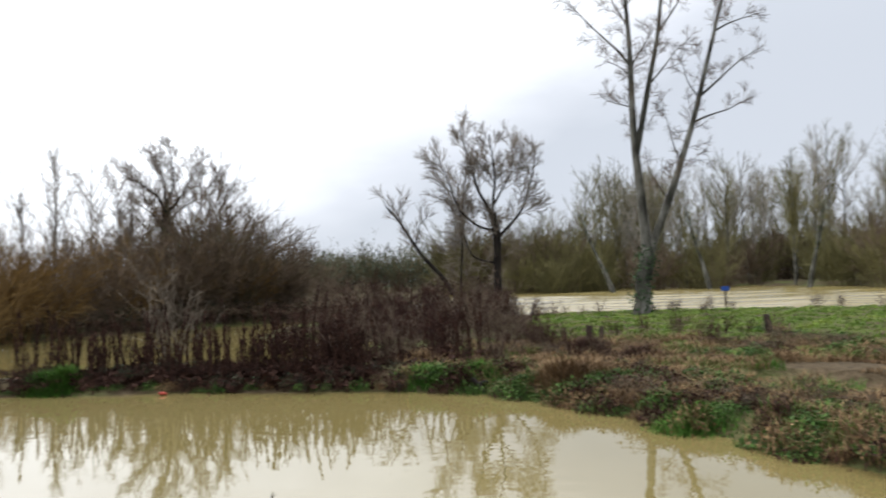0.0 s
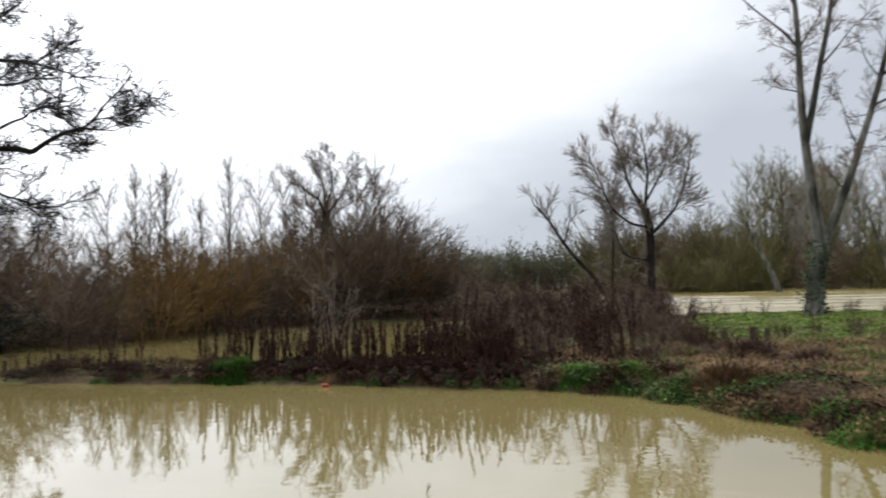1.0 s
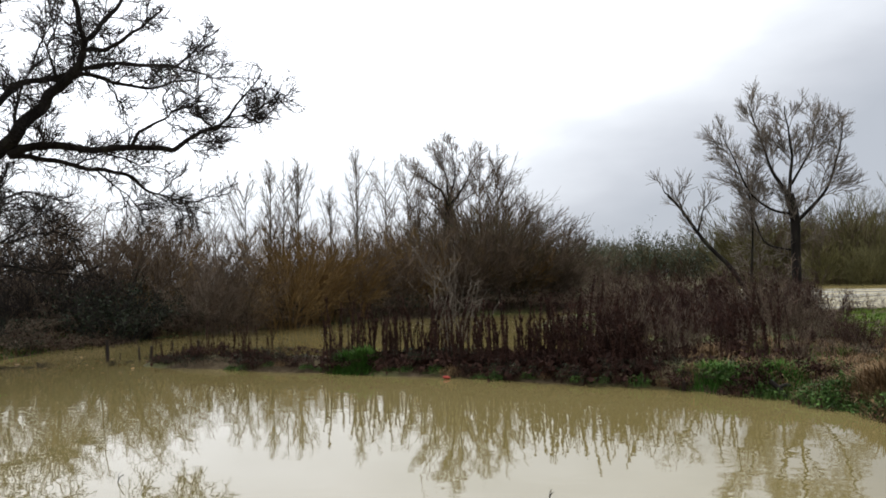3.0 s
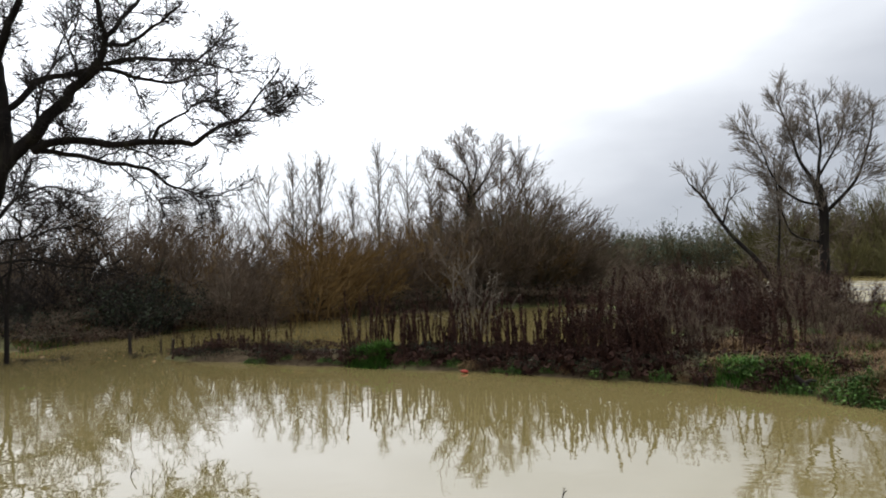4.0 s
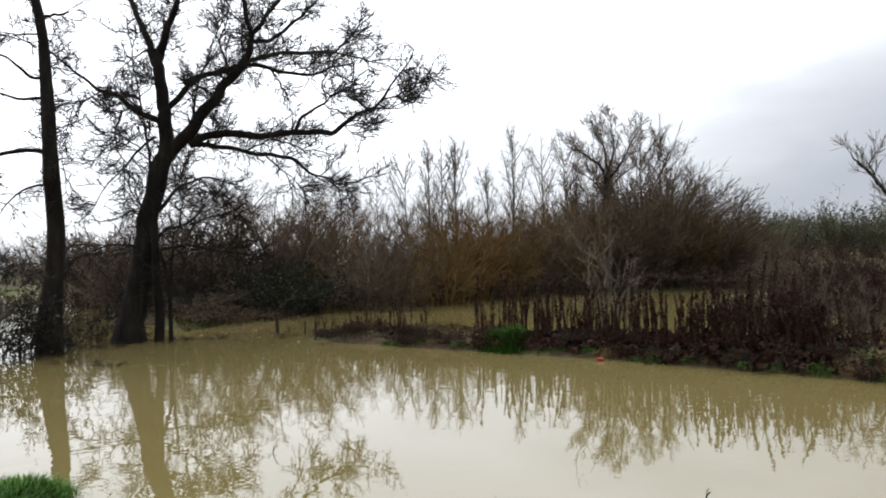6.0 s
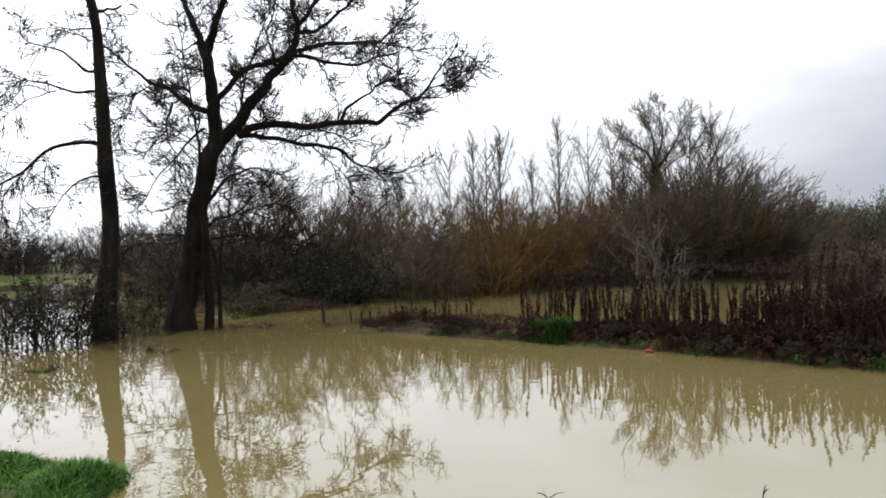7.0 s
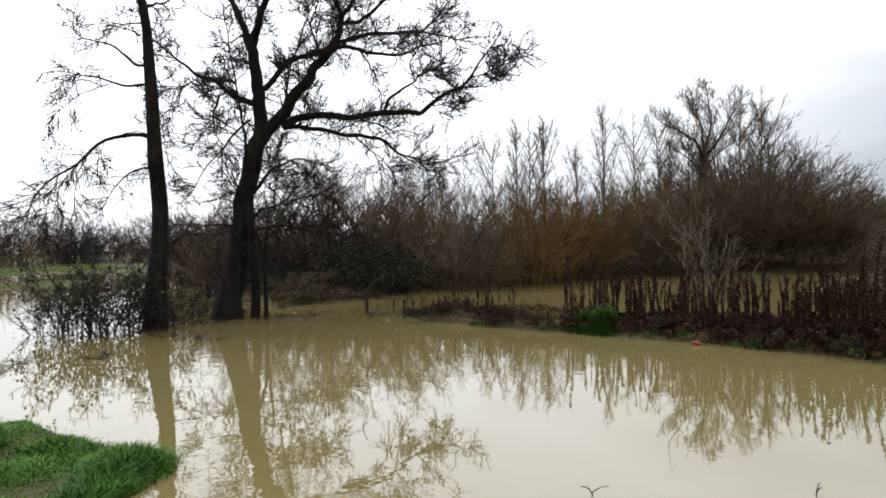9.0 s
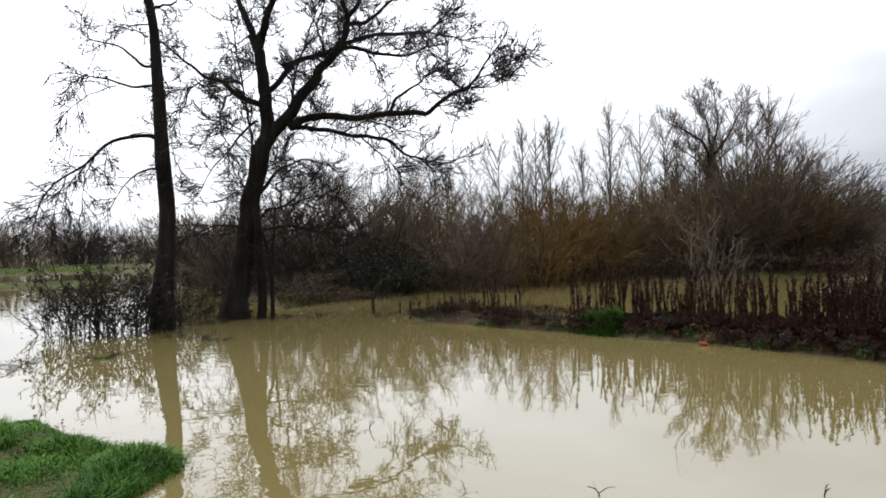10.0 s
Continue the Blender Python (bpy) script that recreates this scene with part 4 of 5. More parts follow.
def spreading(seed, tall, label):
    """A low bare tree whose limbs arch outwards into a rounded crown."""
    rng = np.random.default_rng(seed)
    limbs = [([(0, -0.3), (0.08, 0.14 * tall), (-0.05, 0.3 * tall)], tall * 0.02, tall * 0.014, 0.0)]
    for k in range(11):
        a, reach, top = rng.uniform(0, 6.28), rng.uniform(0.25, 0.5) * tall, rng.uniform(0.6, 0.95) * tall
        c, v0 = math.cos(a), rng.uniform(0.12, 0.3) * tall
        limbs.append(([(0, v0), (c * reach * 0.35, v0 + (top - v0) * 0.5), (c * reach * 0.75, top * 0.93), (c * reach, top)], tall * 0.009, 0.012, math.sin(a) * reach))
    return make_tree("thicket_tree", limbs, seed, BARK_DARK, TWIG_BROWN, label, [
        dict(count=6, span=(0.2, 1.0), length=(0.12 * tall, 0.28 * tall), angle=(30, 65), n=6, up=0.0, wander=0.22, ratio=0.5, taper=0.4, least=0.009, out=0.25),
        dict(count=5, span=(0.15, 1.0), length=(0.07 * tall, 0.16 * tall), angle=(30, 60), n=4, up=0.0, wander=0.22, ratio=0.6, least=0.007, out=0.2),
        dict(count=3, span=(0.2, 1.0), length=(0.03 * tall, 0.09 * tall), angle=(25, 55), n=2, up=0.0, wander=0.2, ratio=0.7, least=0.0055)], n0=10, sides=5, wiggle=0.06, limb_parts=False)


back_trees = [spreading(190 + i, 5.4, "spreading bare thicket tree behind the oak") for i in range(3)]
scatter(back_trees, [(*polar(az, d), s) for az, d, s in ((45, 28, 0.8), (47, 28, 0.85), (43, 30, 0.78), (49.5, 29, 0.9), (52.5, 29, 0.8), (56, 28, 0.7), (51, 31, 0.95), (54.2, 30, 0.85), (44, 33, 0.9), (58.5, 29, 0.65), (46.2, 30, 0.85))], "thicket trees")
left_scrub = [shrub("hedge_shrub", 200 + i, 4.0, 2.6, 36, t, "bare brown hedge shrub beyond the trees", 6, thick=0.028, fine=0.016) for i, t in enumerate((TWIG_DARK, TWIG_BROWN))]
scatter(left_scrub, spots(24, (44, 61), (32, 56), (0.7, 1.1)) + spots(18, (45.5, 58), (26.5, 30), (0.42, 0.68)) + spots(26, (60, 80), (100, 125), (1.2, 2.0)), "distant hedge")

# brush standing in the water round the foot of the alder and the oak
brush = [shrub("hawthorn_bush", 210 + i, 2.4, 1.3, 20, TWIG_DARK, "dark thorny bush half under flood water", 6, up=0.0, thick=0.014, fine=0.008, leaf=230, leaf_mat=LEAF_DARK, leaf_size=0.085, wander=0.25, droop=0.15) for i in range(2)]
scatter(brush, [(*polar(az, d), s) for az, d, s in ((67.6, 18.4, 0.85), (66.2, 18.2, 1.1), (64.9, 18.0, 1.1), (63.8, 17.8, 1.05), (62.9, 17.6, 0.8), (60.6, 19.0, 0.6), (59.4, 20.4, 0.65), (57.8, 20.5, 0.5))], "flooded brush")


def sapling(seed, x, y, limbs, label):
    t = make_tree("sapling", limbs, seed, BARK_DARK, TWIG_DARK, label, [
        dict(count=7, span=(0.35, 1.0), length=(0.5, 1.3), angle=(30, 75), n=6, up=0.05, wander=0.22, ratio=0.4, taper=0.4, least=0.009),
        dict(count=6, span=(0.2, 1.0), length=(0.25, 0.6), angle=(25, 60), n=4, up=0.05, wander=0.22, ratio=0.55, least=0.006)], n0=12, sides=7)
    t.matrix_basis = facing(x, y)


sapling(220, -15.75, 11.1, [([(0, -0.5), (0.02, 0.9), (-0.03, 1.8), (-0.06, 2.4), (0.0, 3.1)], 0.14, 0.09, 0.0), ([(-0.03, 1.9), (0.5, 2.4), (1.1, 2.5)], 0.03, 0.01, 0.5)], "dark bare sapling leaning on the oak")
sapling(221, -15.45, 11.25, [([(0, -0.5), (0.02, 0.9), (0.05, 1.6), (-0.08, 2.0), (-0.2, 2.5)], 0.065, 0.04, 0.0), ([(0.05, 1.6), (0.1, 2.4), (0.15, 2.9)], 0.045, 0.02, -0.3)], "thin bare sapling in the water beside the oak")

# bleached dead shrub behind the docks
dead = shrub("dead_shrub", 230, 3.3, 0.6, 22, TWIG_PALE, "bleached bare dead shrub behind the docks", 4, up=0.05, thick=0.014, fine=0.006, wander=0.14, droop=0.12, fuzz=2)
dead.matrix_basis = facing(-5.6, 14.6)

# ---------------------------------------------------------------- bank plants
def dock_plant(seed):
    rng = np.random.default_rng(seed)
    root = new("dock_plant")
    for _ in range(2):
        n = 6
        h = rng.uniform(0.6, 1.38)
        a = rng.uniform(0, 6.28)
        tilt = rng.uniform(0.02, 0.28) * h
        P = np.array([[(math.cos(a) * tilt * s ** 1.5 + rng.normal() * 0.008, math.sin(a) * tilt * s ** 1.5 + rng.normal() * 0.008, h * s - 0.05) for s in np.linspace(0, 1, n)]])
        P[:, :, 0] += rng.normal() * 0.16
        P[:, :, 1] += rng.normal() * 0.16
        mesh_object("stem", *tubes(P, np.linspace(0.011, 0.005, n)[None], 5), DOCK, root)
        C, CR = sprout(P, np.full((1, n), 0.01), 8, (0.3, 0.92), (0.05, 0.16), (6, 20), 4, rng, up=0.8, wander=0.05, least=0.004)
        seeds = np.concatenate([along(P[:, n // 2:], 70, rng, 0.009), along(C, 170, rng, 0.007)])
        tagged(mesh_object("seed_head", *joined([leaves(seeds, 0.027, rng, 0.3), tubes(C, CR, 3)]), DOCK, root, False), kind="stuff")
    tagged(mesh_object("foliage", *leaves(rng.normal(size=(40, 3)) * (0.16, 0.16, 0.04) + (0, 0, 0.06), 0.14, rng, 0.5), DOCK, root, False), kind="stuff")
    return tagged(root, "dead dark brown dock with upright seed heads", "dock plant")


docks = [dock_plant(300 + i) for i in range(6)]
places = []
for _ in range(175):
    x = rng_place.uniform(-7.6, -1.2)
    places.append((x, float(np.interp(x, (-7.6, -4.9, -1.8, 0.5), (12.65, 12.55, 12.1, 11.8))) + rng_place.uniform(0, 1.5), rng_place.uniform(0.45, 1.15)))
for _ in range(26):
    places.append((rng_place.uniform(-12.2, -9), rng_place.uniform(12.9, 13.5), rng_place.uniform(0.35, 0.75)))
for _ in range(44):
    places.append((rng_place.uniform(-3.2, 0.9), rng_place.uniform(12.7, 16.5), rng_place.uniform(0.75, 1.25)))
scatter(docks, places, "dead docks along the bank")

thicket = [shrub("willowherb_thicket", 320 + i, 1.6, 0.65, 20, t, "dead red-brown willowherb thicket", 5, up=0.4, thick=0.009, fine=0.006, leaf=110, leaf_mat=m, leaf_size=0.055) for i, (t, m) in enumerate(((TWIG_RED, DOCK), (TWIG_RED, DOCK), (TWIG_BROWN, DOCK)))]
places = [(rng_place.uniform(-3.0, -1.0), rng_place.uniform(12.9, 15.5), rng_place.uniform(0.5, 0.85)) for _ in range(8)]
places += [(rng_place.uniform(-1.0, 3.2), rng_place.uniform(13.0, 17.5), rng_place.uniform(0.25, 0.5)) for _ in range(30)]
places += [(rng_place.uniform(-4.5, 2.3), rng_place.uniform(19, 29), rng_place.uniform(0.8, 1.25)) for _ in range(62)]
places += [(rng_place.uniform(0.6, 2.7), rng_place.uniform(26.5, 30), rng_place.uniform(0.55, 0.85)) for _ in range(16)]
places += [(rng_place.uniform(3.5, 18), rng_place.uniform(27.2, 29), rng_place.uniform(0.25, 0.5)) for _ in range(16)]
places += [(rng_place.uniform(-1.5, 2.2), rng_place.uniform(16, 23), rng_place.uniform(0.45, 0.75)) for _ in range(34)]
places += [(rng_place.uniform(2.6, 7.5), rng_place.uniform(15.5, 19), rng_place.uniform(0.25, 0.45)) for _ in range(10)]
scatter(thicket, places, "dead thicket")
bramble = [shrub("bramble", 340 + i, 0.75, 0.7, 18, TWIG_RED, "low tangled dark bramble on the bank", 5, up=-0.1, thick=0.007, fine=0.004, leaf=240, leaf_mat=m, leaf_size=0.06, wander=0.3, droop=0.5) for i, m in enumerate((DOCK, LEAF_DARK, DOCK))]
places = []
for x in np.linspace(-12.3, -0.6, 86):
    edge = float(np.interp(x, (-10.5, -7.6, -4.9, -1.8, 0.5), (12.5, 12.5, 12.4, 11.9, 11.5)))
    places.append((x, edge + 0.12 + rng_place.uniform(0, 0.8), rng_place.uniform(0.35, 0.7)))
tangle_places = []
for _ in range(90):
    x, y = rng_place.uniform(1.8, 9.0), rng_place.uniform(7.0, 16.5)
    if inside(MEADOW, np.array([x]), np.array([y]))[0] > 0.5 and inside(PUDDLE, np.array([x]), np.array([y]))[0] < -0.8:
        tangle_places.append((x, y, rng_place.uniform(0.35, 0.75)))
scatter(bramble, places, "brambles on the bank")
tangle = [shrub("dead_weed_tangle", 360 + i, 0.7, 0.75, 18, TWIG_BROWN, "low tangle of dead brown weeds on the bank", 5, up=-0.1, thick=0.006, fine=0.004, leaf=260, leaf_mat=m, leaf_size=0.036, wander=0.3, droop=0.5, fuzz=4) for i, m in enumerate((WEED_DEAD, WEED_DEAD, LEAF_DARK))]
scatter(tangle, tangle_places, "dead weeds on the bank")


def grass_patch(name, poly, count, h, w, mat, label, seed, lean=0.6, patch=0.0, inset=0.0):
    """Blades over the part of a polygon that is above the water."""
    rng = np.random.default_rng(seed)
    p = np.asarray(poly, float)
    lo, hi = p.min(0), p.max(0)
    got = []
    while sum(map(len, got)) < count:
        q = rng.uniform(lo, hi, (count * 2, 2))
        ok = inside(poly, q[:, 0], q[:, 1]) > inset
        q = q[ok]
        if patch:
            f = np.sin(q[:, 0] * 1.9 + np.sin(q[:, 1] * 2.3 + seed)) + np.sin(q[:, 1] * 2.7 + 1.7 * np.sin(q[:, 0] * 1.1 + seed))
            q = q[f > patch]
        z = height(q[:, 0], q[:, 1])
        got.append(q[z > -0.03])
    q = np.concatenate(got)[:count]
    tuft = 0.75 + 0.35 * np.sin(q[:, 0] * 5.3 + 2 * np.sin(q[:, 1] * 4.1))
    v, f = blades(q, height(q[:, 0], q[:, 1]) - 0.02, h * tuft, w, rng, lean)
    tagged(mesh_object(name, v, f, mat, None, False), label, "grass", kind="stuff")


def weed_clump(seed, mat, label, leaf, tall):
    """A low mound of broad leaves and stems."""
    rng = np.random.default_rng(seed)
    root = new("weed_clump")
    a, r = rng.uniform(0, 6.28, 190), np.sqrt(rng.uniform(0, 1, 190)) * 0.42
    z = tall * (1 - (r / 0.45) ** 2) * rng.uniform(0.35, 1.0, 190)
    c = np.stack([np.cos(a) * r, np.sin(a) * r, z], 1)
    tagged(mesh_object("foliage", *leaves(c, leaf, rng, 0.2), mat, root, False), kind="stuff")
    q = rng.normal(size=(150, 2)) * 0.24
    tagged(mesh_object("grass", *blades(q, np.zeros(150) - 0.05, tall * 1.3 * np.exp(-(q ** 2).sum(1) * 4), 0.007, rng, 1.1), mat, root, False), kind="stuff")
    return tagged(root, label, "weeds")


GREEN_LEAF = material("nettle_leaves", [(0.3, (0.02, 0.05, 0.009)), (0.7, (0.07, 0.125, 0.024))], 2.0, bump=0, vary=0.45, rough=0.7, spec=0.15)
weeds = [weed_clump(400, GREEN_LEAF, "clump of green nettles on the bank", 0.06, 0.30), weed_clump(401, GRASS_DRY, "clump of withered brown grass on the bank", 0.05, 0.3),
         weed_clump(402, DOCK, "clump of dead red-brown weeds on the bank", 0.05, 0.24), weed_clump(403, GREEN_LEAF, "low clump of green weeds on the bank", 0.07, 0.22),
         weed_clump(405, GREEN_LEAF, "clump of green nettles on the bank", 0.06, 0.26), weed_clump(404, DOCK, "clump of dead dark weeds on the bank", 0.06, 0.3)]
places = []
BANK_X, BANK_Y = (-0.6, 0.5, 1.7, 1.9, 2.7, 3.4, 4.2, 5.5), (11.75, 11.5, 10.4, 9.7, 8.7, 7.0, 5.8, 4.9)
for _ in range(270):
    k = rng_place.uniform(0, 7)
    x, y = np.interp(k, range(8), BANK_X), np.interp(k, range(8), BANK_Y)
    back = rng_place.uniform(0, 1.7) ** 1.3
    x, y = x + back * 0.75 - 0.05, y + back * 0.7 - 0.05
    if inside(PUDDLE, np.array([x]), np.array([y]))[0] < -0.6:
        places.append((x, y, rng_place.uniform(0.35, 0.9)))
for _ in range(40):
    x, y = rng_place.uniform(0, 9), rng_place.uniform(12.5, 19)
    if inside(SMALL_PUDDLE, np.array([x]), np.array([y]))[0] < -0.35:
        places.append((x, y, rng_place.uniform(0.4, 0.9)))
places += [(x, float(np.interp(x, (-10.5, -4.9, -1.8, 0.5), (12.55, 12.45, 11.95, 11.55))) + 0.12, rng_place.uniform(0.3, 0.6)) for x in np.linspace(-9.8, -0.8, 30)]
scatter(weeds, places, "weeds on the bank")

NEAR_PATCH = [(-12, 1.3), (-9.8, 2.95), (-8.6, 3.45), (-7.3, 3.5), (-6.2, 3.75), (-5.6, 3.55), (-5.2, 2.8), (-4.4, 1.8)]
grass_patch("bank_grass", NEAR_PATCH, 66000, 0.08, 0.0055, GRASS_NEAR, "short lush green grass on the near bank", 1, lean=1.0)
grass_patch("long_bank_grass", NEAR_PATCH, 18000, 0.19, 0.0045, GRASS_NEAR, "longer green grass clumps on the near bank", 11, lean=1.0, patch=0.25)
grass_patch("dead_bank_grass", NEAR_PATCH, 7000, 0.07, 0.004, GRASS_DRY, "withered blades among the grass", 12, lean=1.5, patch=-0.4)
FIELD_PATCH = [(2.4, 16.5), (2.2, 20), (3.5, 29), (9, 30), (18, 27.5), (22, 20), (16, 8), (10, 9.5), (7.5, 12), (4.5, 14)]
grass_patch("meadow_grass", FIELD_PATCH, 70000, 0.10, 0.015, GRASS, "green meadow grass with weeds", 2)
EDGE_PATCH = [(-0.8, 11.7), (0.5, 11.5), (1.7, 10.4), (1.9, 9.7), (2.7, 8.7), (3.4, 7.0), (4.2, 5.8), (6, 5), (11, 9), (9, 14), (6, 17), (2, 17.5), (-1, 16)]
grass_patch("bank_weeds", EDGE_PATCH, 9000, 0.2, 0.008, GRASS_LUSH, "green weeds along the water's edge", 3, patch=0.6)
grass_patch("dry_grass", EDGE_PATCH, 48000, 0.22, 0.007, GRASS_DRY, "matted dry brown grass on the bank", 4, lean=1.4, patch=-0.6)


def tuft(x, y, wide, tall, count, seed, mat=GRASS_LUSH, label="bright green tuft of weeds at the water's edge"):
    rng = np.random.default_rng(seed)
    q = rng.normal(size=(count, 2)) * wide * 0.5 + (x, y)
    z = np.maximum(height(q[:, 0], q[:, 1]), -0.05) - 0.02
    v, f = blades(q, z, tall * np.exp(-((q[:, 0] - x) ** 2 + (q[:, 1] - y) ** 2) / wide ** 2), 0.009, rng, 0.9)
    tagged(mesh_object("grass_tuft", v, f, mat, None, False), label, "grass tuft", kind="stuff")


tuft(-7.15, 12.75, 0.35, 0.34, 1200, 1)
tuft(-6.75, 12.7, 0.4, 0.42, 1400, 2)
tuft(-0.35, 12.1, 0.6, 0.24, 1300, 3)
tuft(0.5, 11.9, 0.6, 0.26, 1400, 4)
tuft(1.3, 11.2, 0.5, 0.2, 1000, 5)
tuft(1.75, 11.0, 0.55, 0.42, 2200, 8, GRASS_DRY, "hummock of pale drooping dry grass on the bank")
tuft(2.2, 11.3, 0.5, 0.36, 1500, 9, GRASS_DRY, "hummock of pale drooping dry grass on the bank")
tuft(3.6, 13.2, 0.6, 0.3, 1200, 10, DOCK, "patch of dead dark red weeds in the meadow")
tuft(2.9, 14.4, 0.4, 0.5, 500, 13, DOCK, "patch of dead dark red weeds in the meadow")
tuft(2.75, 8.3, 0.5, 0.26, 1500, 14)
tuft(-6.05, 3.45, 0.4, 0.2, 2600, 6, label="long green grass tuft on the near bank")
tuft(-6.9, 3.2, 0.4, 0.16, 1600, 7, label="long green grass tuft on the near bank")


# ---------------------------------------------------------------- small things
def post_mesh(name, parent, radius, tall, sides=7, taper=0.85, lean=(0, 0), mat=WOOD_OLD, seed=0):
    """A worn round post with an uneven top."""
    rng = np.random.default_rng(seed)
    bm = bmesh.new()
    bmesh.ops.create_cone(bm, cap_ends=True, segments=sides, radius1=radius, radius2=radius * taper, depth=tall)
    bmesh.ops.subdivide_edges(bm, edges=[e for e in bm.edges if abs(e.verts[0].co.z - e.verts[1].co.z) > tall * 0.5], cuts=3)
    for v in bm.verts:
        k = v.co.z / tall + 0.5
        v.co += Vector((rng.normal(), rng.normal(), rng.normal() * 1.5)) * radius * 0.12
        v.co.x += lean[0] * k * tall
        v.co.y += lean[1] * k * tall
        v.co.z += tall / 2 - 0.25
    return part(name, bm, mat, parent)


def stake(x, y, radius, tall, lean, seed, label, name="wooden_stake"):
    root = new(name)
    post_mesh("shaft", root, radius, tall + 0.25, lean=lean, seed=seed)
    root.matrix_basis = pose(x, y, max(gz(x, y), -0.1), 0, 0, 0)
    return tagged(root, label, "post")


stake(-14.0, 13.4, 0.045, 0.62, (-0.05, 0), 1, "dark rotten stake standing in flood water")
stake(-13.0, 13.7, 0.045, 0.45, (0.08, 0), 2, "short dark rotten stake in flood water")
stake(-12.0, 14.2, 0.04, 0.55, (0.02, 0), 3, "dark rotten stake in flood water beside weeds")
rng_stem = np.random.default_rng(33)
for k in range(12):
    stake(rng_stem.uniform(-14.6, -10.6), rng_stem.uniform(13.3, 15.0), 0.016, rng_stem.uniform(0.25, 0.5), (rng_stem.normal() * 0.12, 0), 20 + k, "thin dead reed standing in flood water", "dead_reed")
stake(7.45, 16.4, 0.09, 0.55, (-0.12, 0), 4, "leaning dark wooden fence post in the meadow", "fence_post")
stake(3.4, 17.0, 0.08, 0.42, (0.03, 0), 5, "short dark wooden fence post in the meadow", "fence_post")
stake(3.75, 17.3, 0.07, 0.35, (0.05, 0), 6, "short dark wooden fence post in the meadow", "fence_post")
stake(-0.8, 11.75, 0.03, 0.16, (0.1, 0), 7, "small dark stick at the water's edge")

sign = new("river_sign")
post_mesh("shaft", sign, 0.045, 1.2, seed=9)
bm = bmesh.new()
bmesh.ops.create_cube(bm, size=1.0, matrix=Matrix.Translation((0, -0.08, 0.98)) @ Matrix.Diagonal((0.34, 0.03, 0.2, 1)))
bmesh.ops.bevel(bm, geom=bm.edges[:], offset=0.012, segments=2, affect="EDGES")
BLUE = material("blue_sign_paint", [(0.3, (0.015, 0.045, 0.20)), (0.7, (0.03, 0.08, 0.28))], 8, bump=0, rough=0.4)
part("plate", bm, BLUE, sign, "small blue plate")
sign.matrix_basis = pose(12.1, 30.8, 0.1, 0, 0, -20)
tagged(sign, "small blue sign on a post at the river's edge", "sign")

bm = bmesh.new()
bmesh.ops.create_uvsphere(bm, u_segments=14, v_segments=9, radius=0.055)
for v in bm.verts:
    v.co.z *= 0.55
    v.co.x *= 1.35
    if v.co.x > 0.05 and v.co.z > 0:
        v.co.z *= 0.6
RED = material("red_plastic", [(0.3, (0.2, 0.025, 0.018)), (0.7, (0.3, 0.05, 0.03))], 12, bump=0.1, rough=0.5)
me = bpy.data.meshes.new("plastic_bottle")
bm.to_mesh(me)
bm.free()
me.materials.append(RED)
litter = new("plastic_litter", me)
litter.matrix_basis = pose(-4.8, 12.22, 0.03, 0, 8, 20)
tagged(litter, "faded red plastic litter floating at the bank", "litter")

# a broken branch stub at the corner of the bank
stub = make_tree("broken_branch", [([(0.15, -0.2), (0.1, 0.05), (0.0, 0.2), (-0.1, 0.26)], 0.05, 0.035, 0.0), ([(0.02, 0.17), (0.1, 0.22), (0.16, 0.2)], 0.03, 0.02, 0.05)],
                 41, BARK_DARK, TWIG_DARK, "dark broken branch stuck in the bank", [], n0=7, sides=7, wiggle=0.008, category="branch")
stub.matrix_basis = facing(0.5, 11.35)
for seed, x, y in ((51, -2.7, 5.15), (52, -1.5, 6.05), (53, -5.4, 5.4)):
    tw = make_tree("twig", [([(0, -0.06), (0.02, 0.03), (0.06, 0.07), (0.13, 0.09)], 0.006, 0.003, 0.05), ([(0.02, 0.02), (-0.05, 0.06), (-0.1, 0.05)], 0.004, 0.002, 0.02)],
                   seed, TWIG_DARK, TWIG_DARK, "thin dark twig poking out of the water", [dict(count=2, span=(0.3, 1), length=(0.04, 0.09), angle=(30, 60), n=3, least=0.0015)], n0=6, sides=5, wiggle=0.006, category="twig")
    tw.matrix_basis = pose(x, y, 0.0, 0, 0, seed * 40)

tuft(-12.3, 4.5, 0.35, 0.05, 700, 20, GRASS_DRY, "sodden grass clump just above the water")
tuft(-12.0, 4.75, 0.3, 0.05, 500, 21, GRASS_DRY, "sodden grass clump just above the water")
tuft(-12.5, 5.9, 0.3, 0.12, 500, 22, label="small green clump standing in the water")
for k in range(6):
    tuft(-13.4 + 0.36 * k, 7.4 + 0.30 * k, 0.3, 0.09, 260, 30 + k, label="sodden grass clump just above the water")

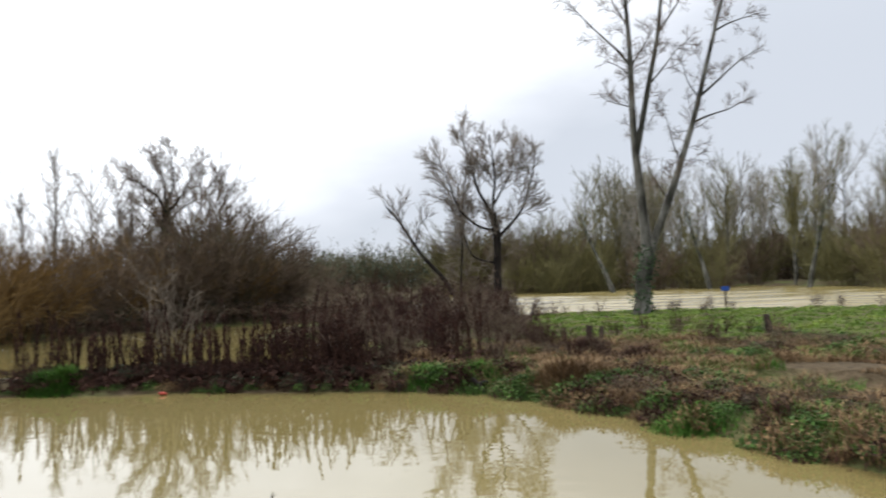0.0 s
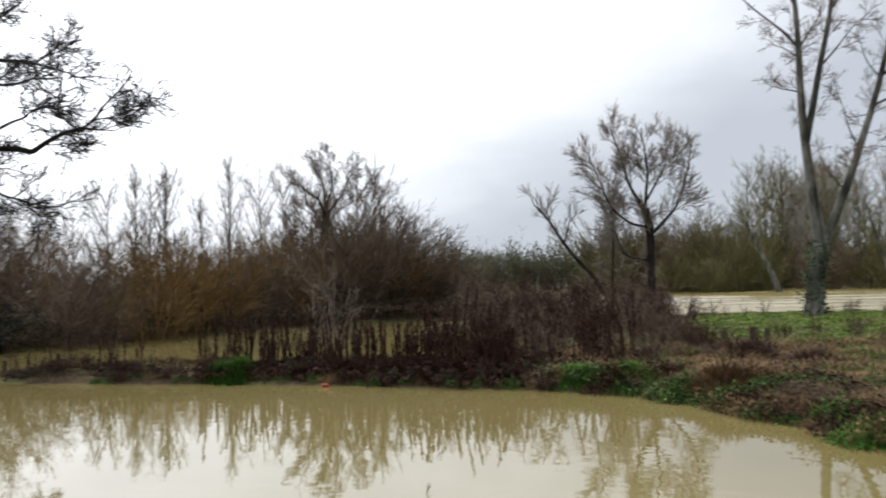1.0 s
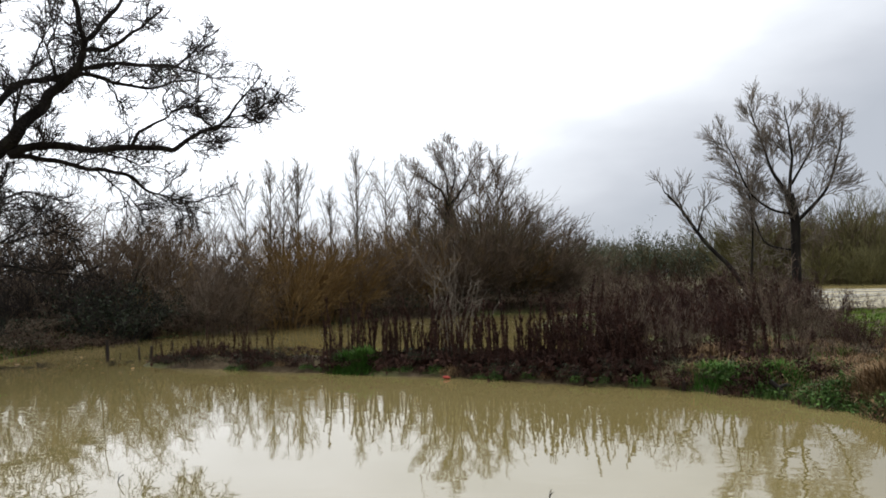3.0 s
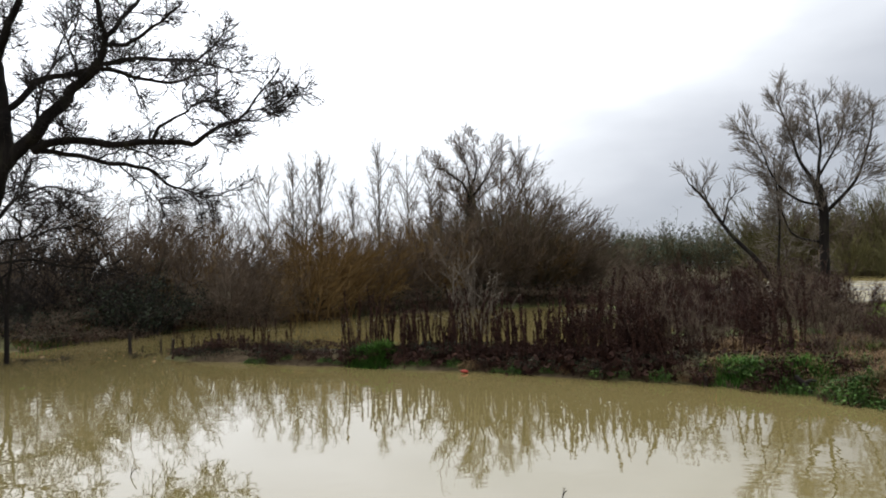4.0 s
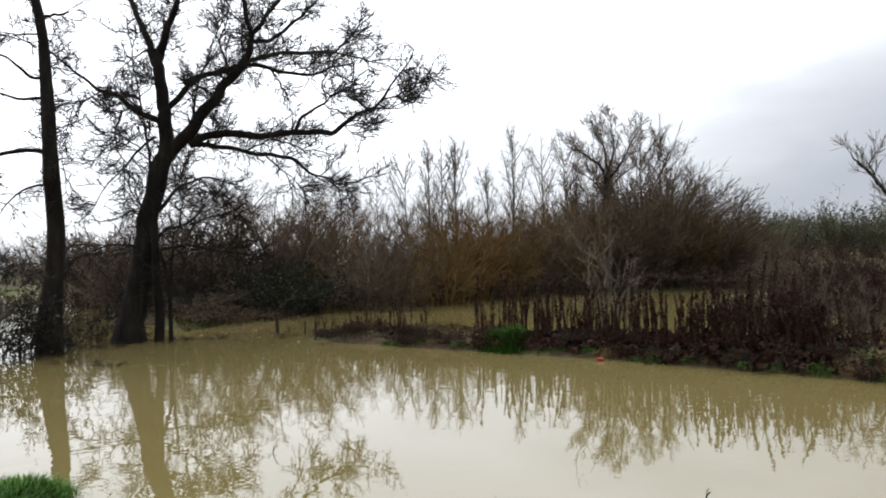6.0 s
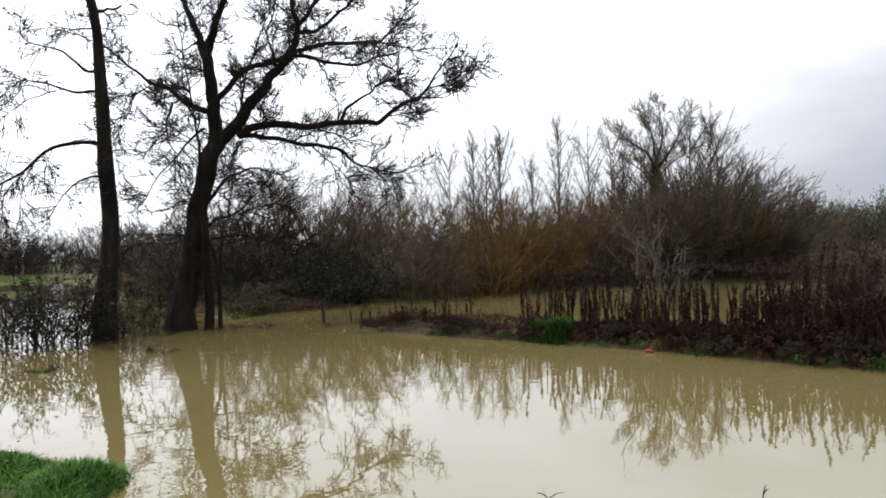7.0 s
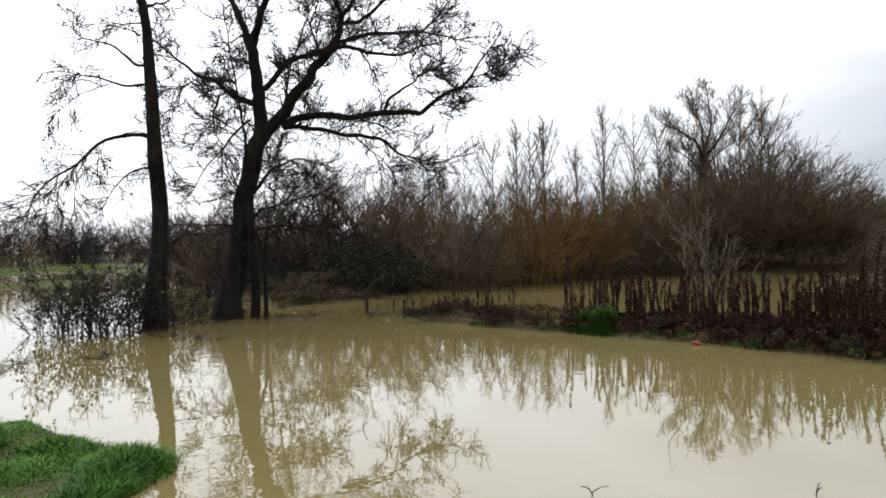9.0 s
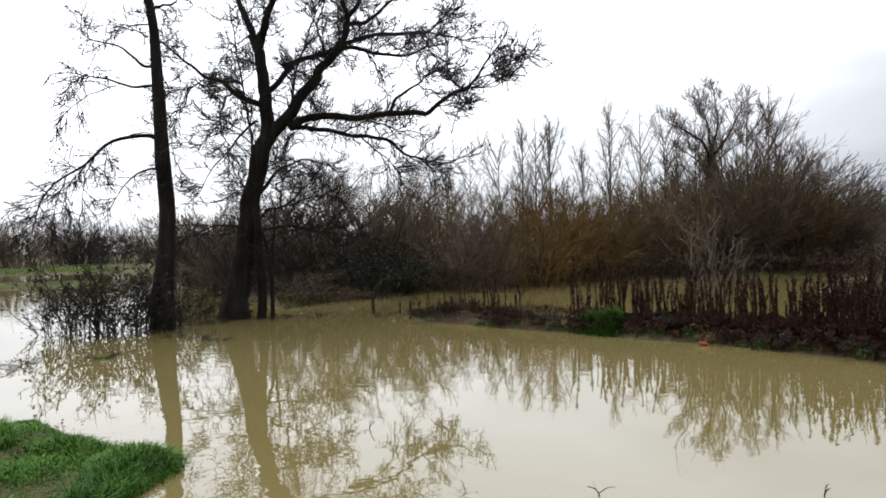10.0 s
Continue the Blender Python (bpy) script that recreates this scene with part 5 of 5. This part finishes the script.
grass_patch("field_grass", LEFT_STRIP, 9000, 0.07, 0.05, GRASS, "green grass on the flooded field", 61)
FIELD_EDGE = [(-70, 19), (-74, -8), (-98, -8), (-96, 40), (-62, 30)]
grass_patch("far_field_grass", FIELD_EDGE, 12000, 0.1, 0.09, GRASS, "green grass on the far field", 62)
SHORE_PATCH = [(-17.3, 13.0), (-18.9, 17.3), (-17.8, 20.6), (-15.5, 26), (-17, 27), (-20, 21), (-22, 15.5)]
grass_patch("shore_grass", SHORE_PATCH, 9000, 0.2, 0.012, GRASS_DRY, "dead grass along the far shore", 63)
SHORE_WEEDS = [(-17.3, 13.0), (-18.9, 17.3), (-19.6, 17.3), (-21, 15)]
grass_patch("shore_weeds", SHORE_WEEDS, 2500, 0.15, 0.012, GRASS_LUSH, "green weeds along the far shore", 64)

# drifted leaves and brushwood on the water
rng_drift = np.random.default_rng(90)
drift = np.column_stack([rng_drift.uniform(-16.5, -11.5, 70), rng_drift.uniform(11.5, 14.0, 70), np.full(70, 0.012)])
v, f = leaves(drift, 0.11, rng_drift)
v[:, 2] = np.clip(v[:, 2], 0.006, 0.03)
tagged(mesh_object("floating_leaves", v, f, GRASS_DRY, None, False), "dead leaves floating on the flood water", "leaves", kind="stuff")
raft = [shrub("floating_brushwood", 91 + i, 0.45, 0.6, 16, TWIG_DARK, "dark brushwood drifted on the flood water", 5, up=-0.3, thick=0.008, fine=0.005, wander=0.3, droop=0.6) for i in range(2)]
scatter(raft, [(-14.6, 12.0, 0.6), (-15.2, 11.4, 0.7), (-13.2, 12.9, 0.5), (-16.0, 9.6, 0.7), (-15.6, 9.9, 0.6), (-12.2, 13.4, 0.5), (-12.5, 5.9, 0.55), (-12.45, 4.55, 0.45), (-12.95, 4.75, 0.5), (-13.4, 4.95, 0.45), (-13.3, 8.1, 0.5), (-12.7, 8.08, 0.45), (-14.1, 7.9, 0.5)], "drifted brushwood")
for k in (o for o in scene.objects if o.name.startswith("floating_brushwood")):
    k.location.z = 0.0
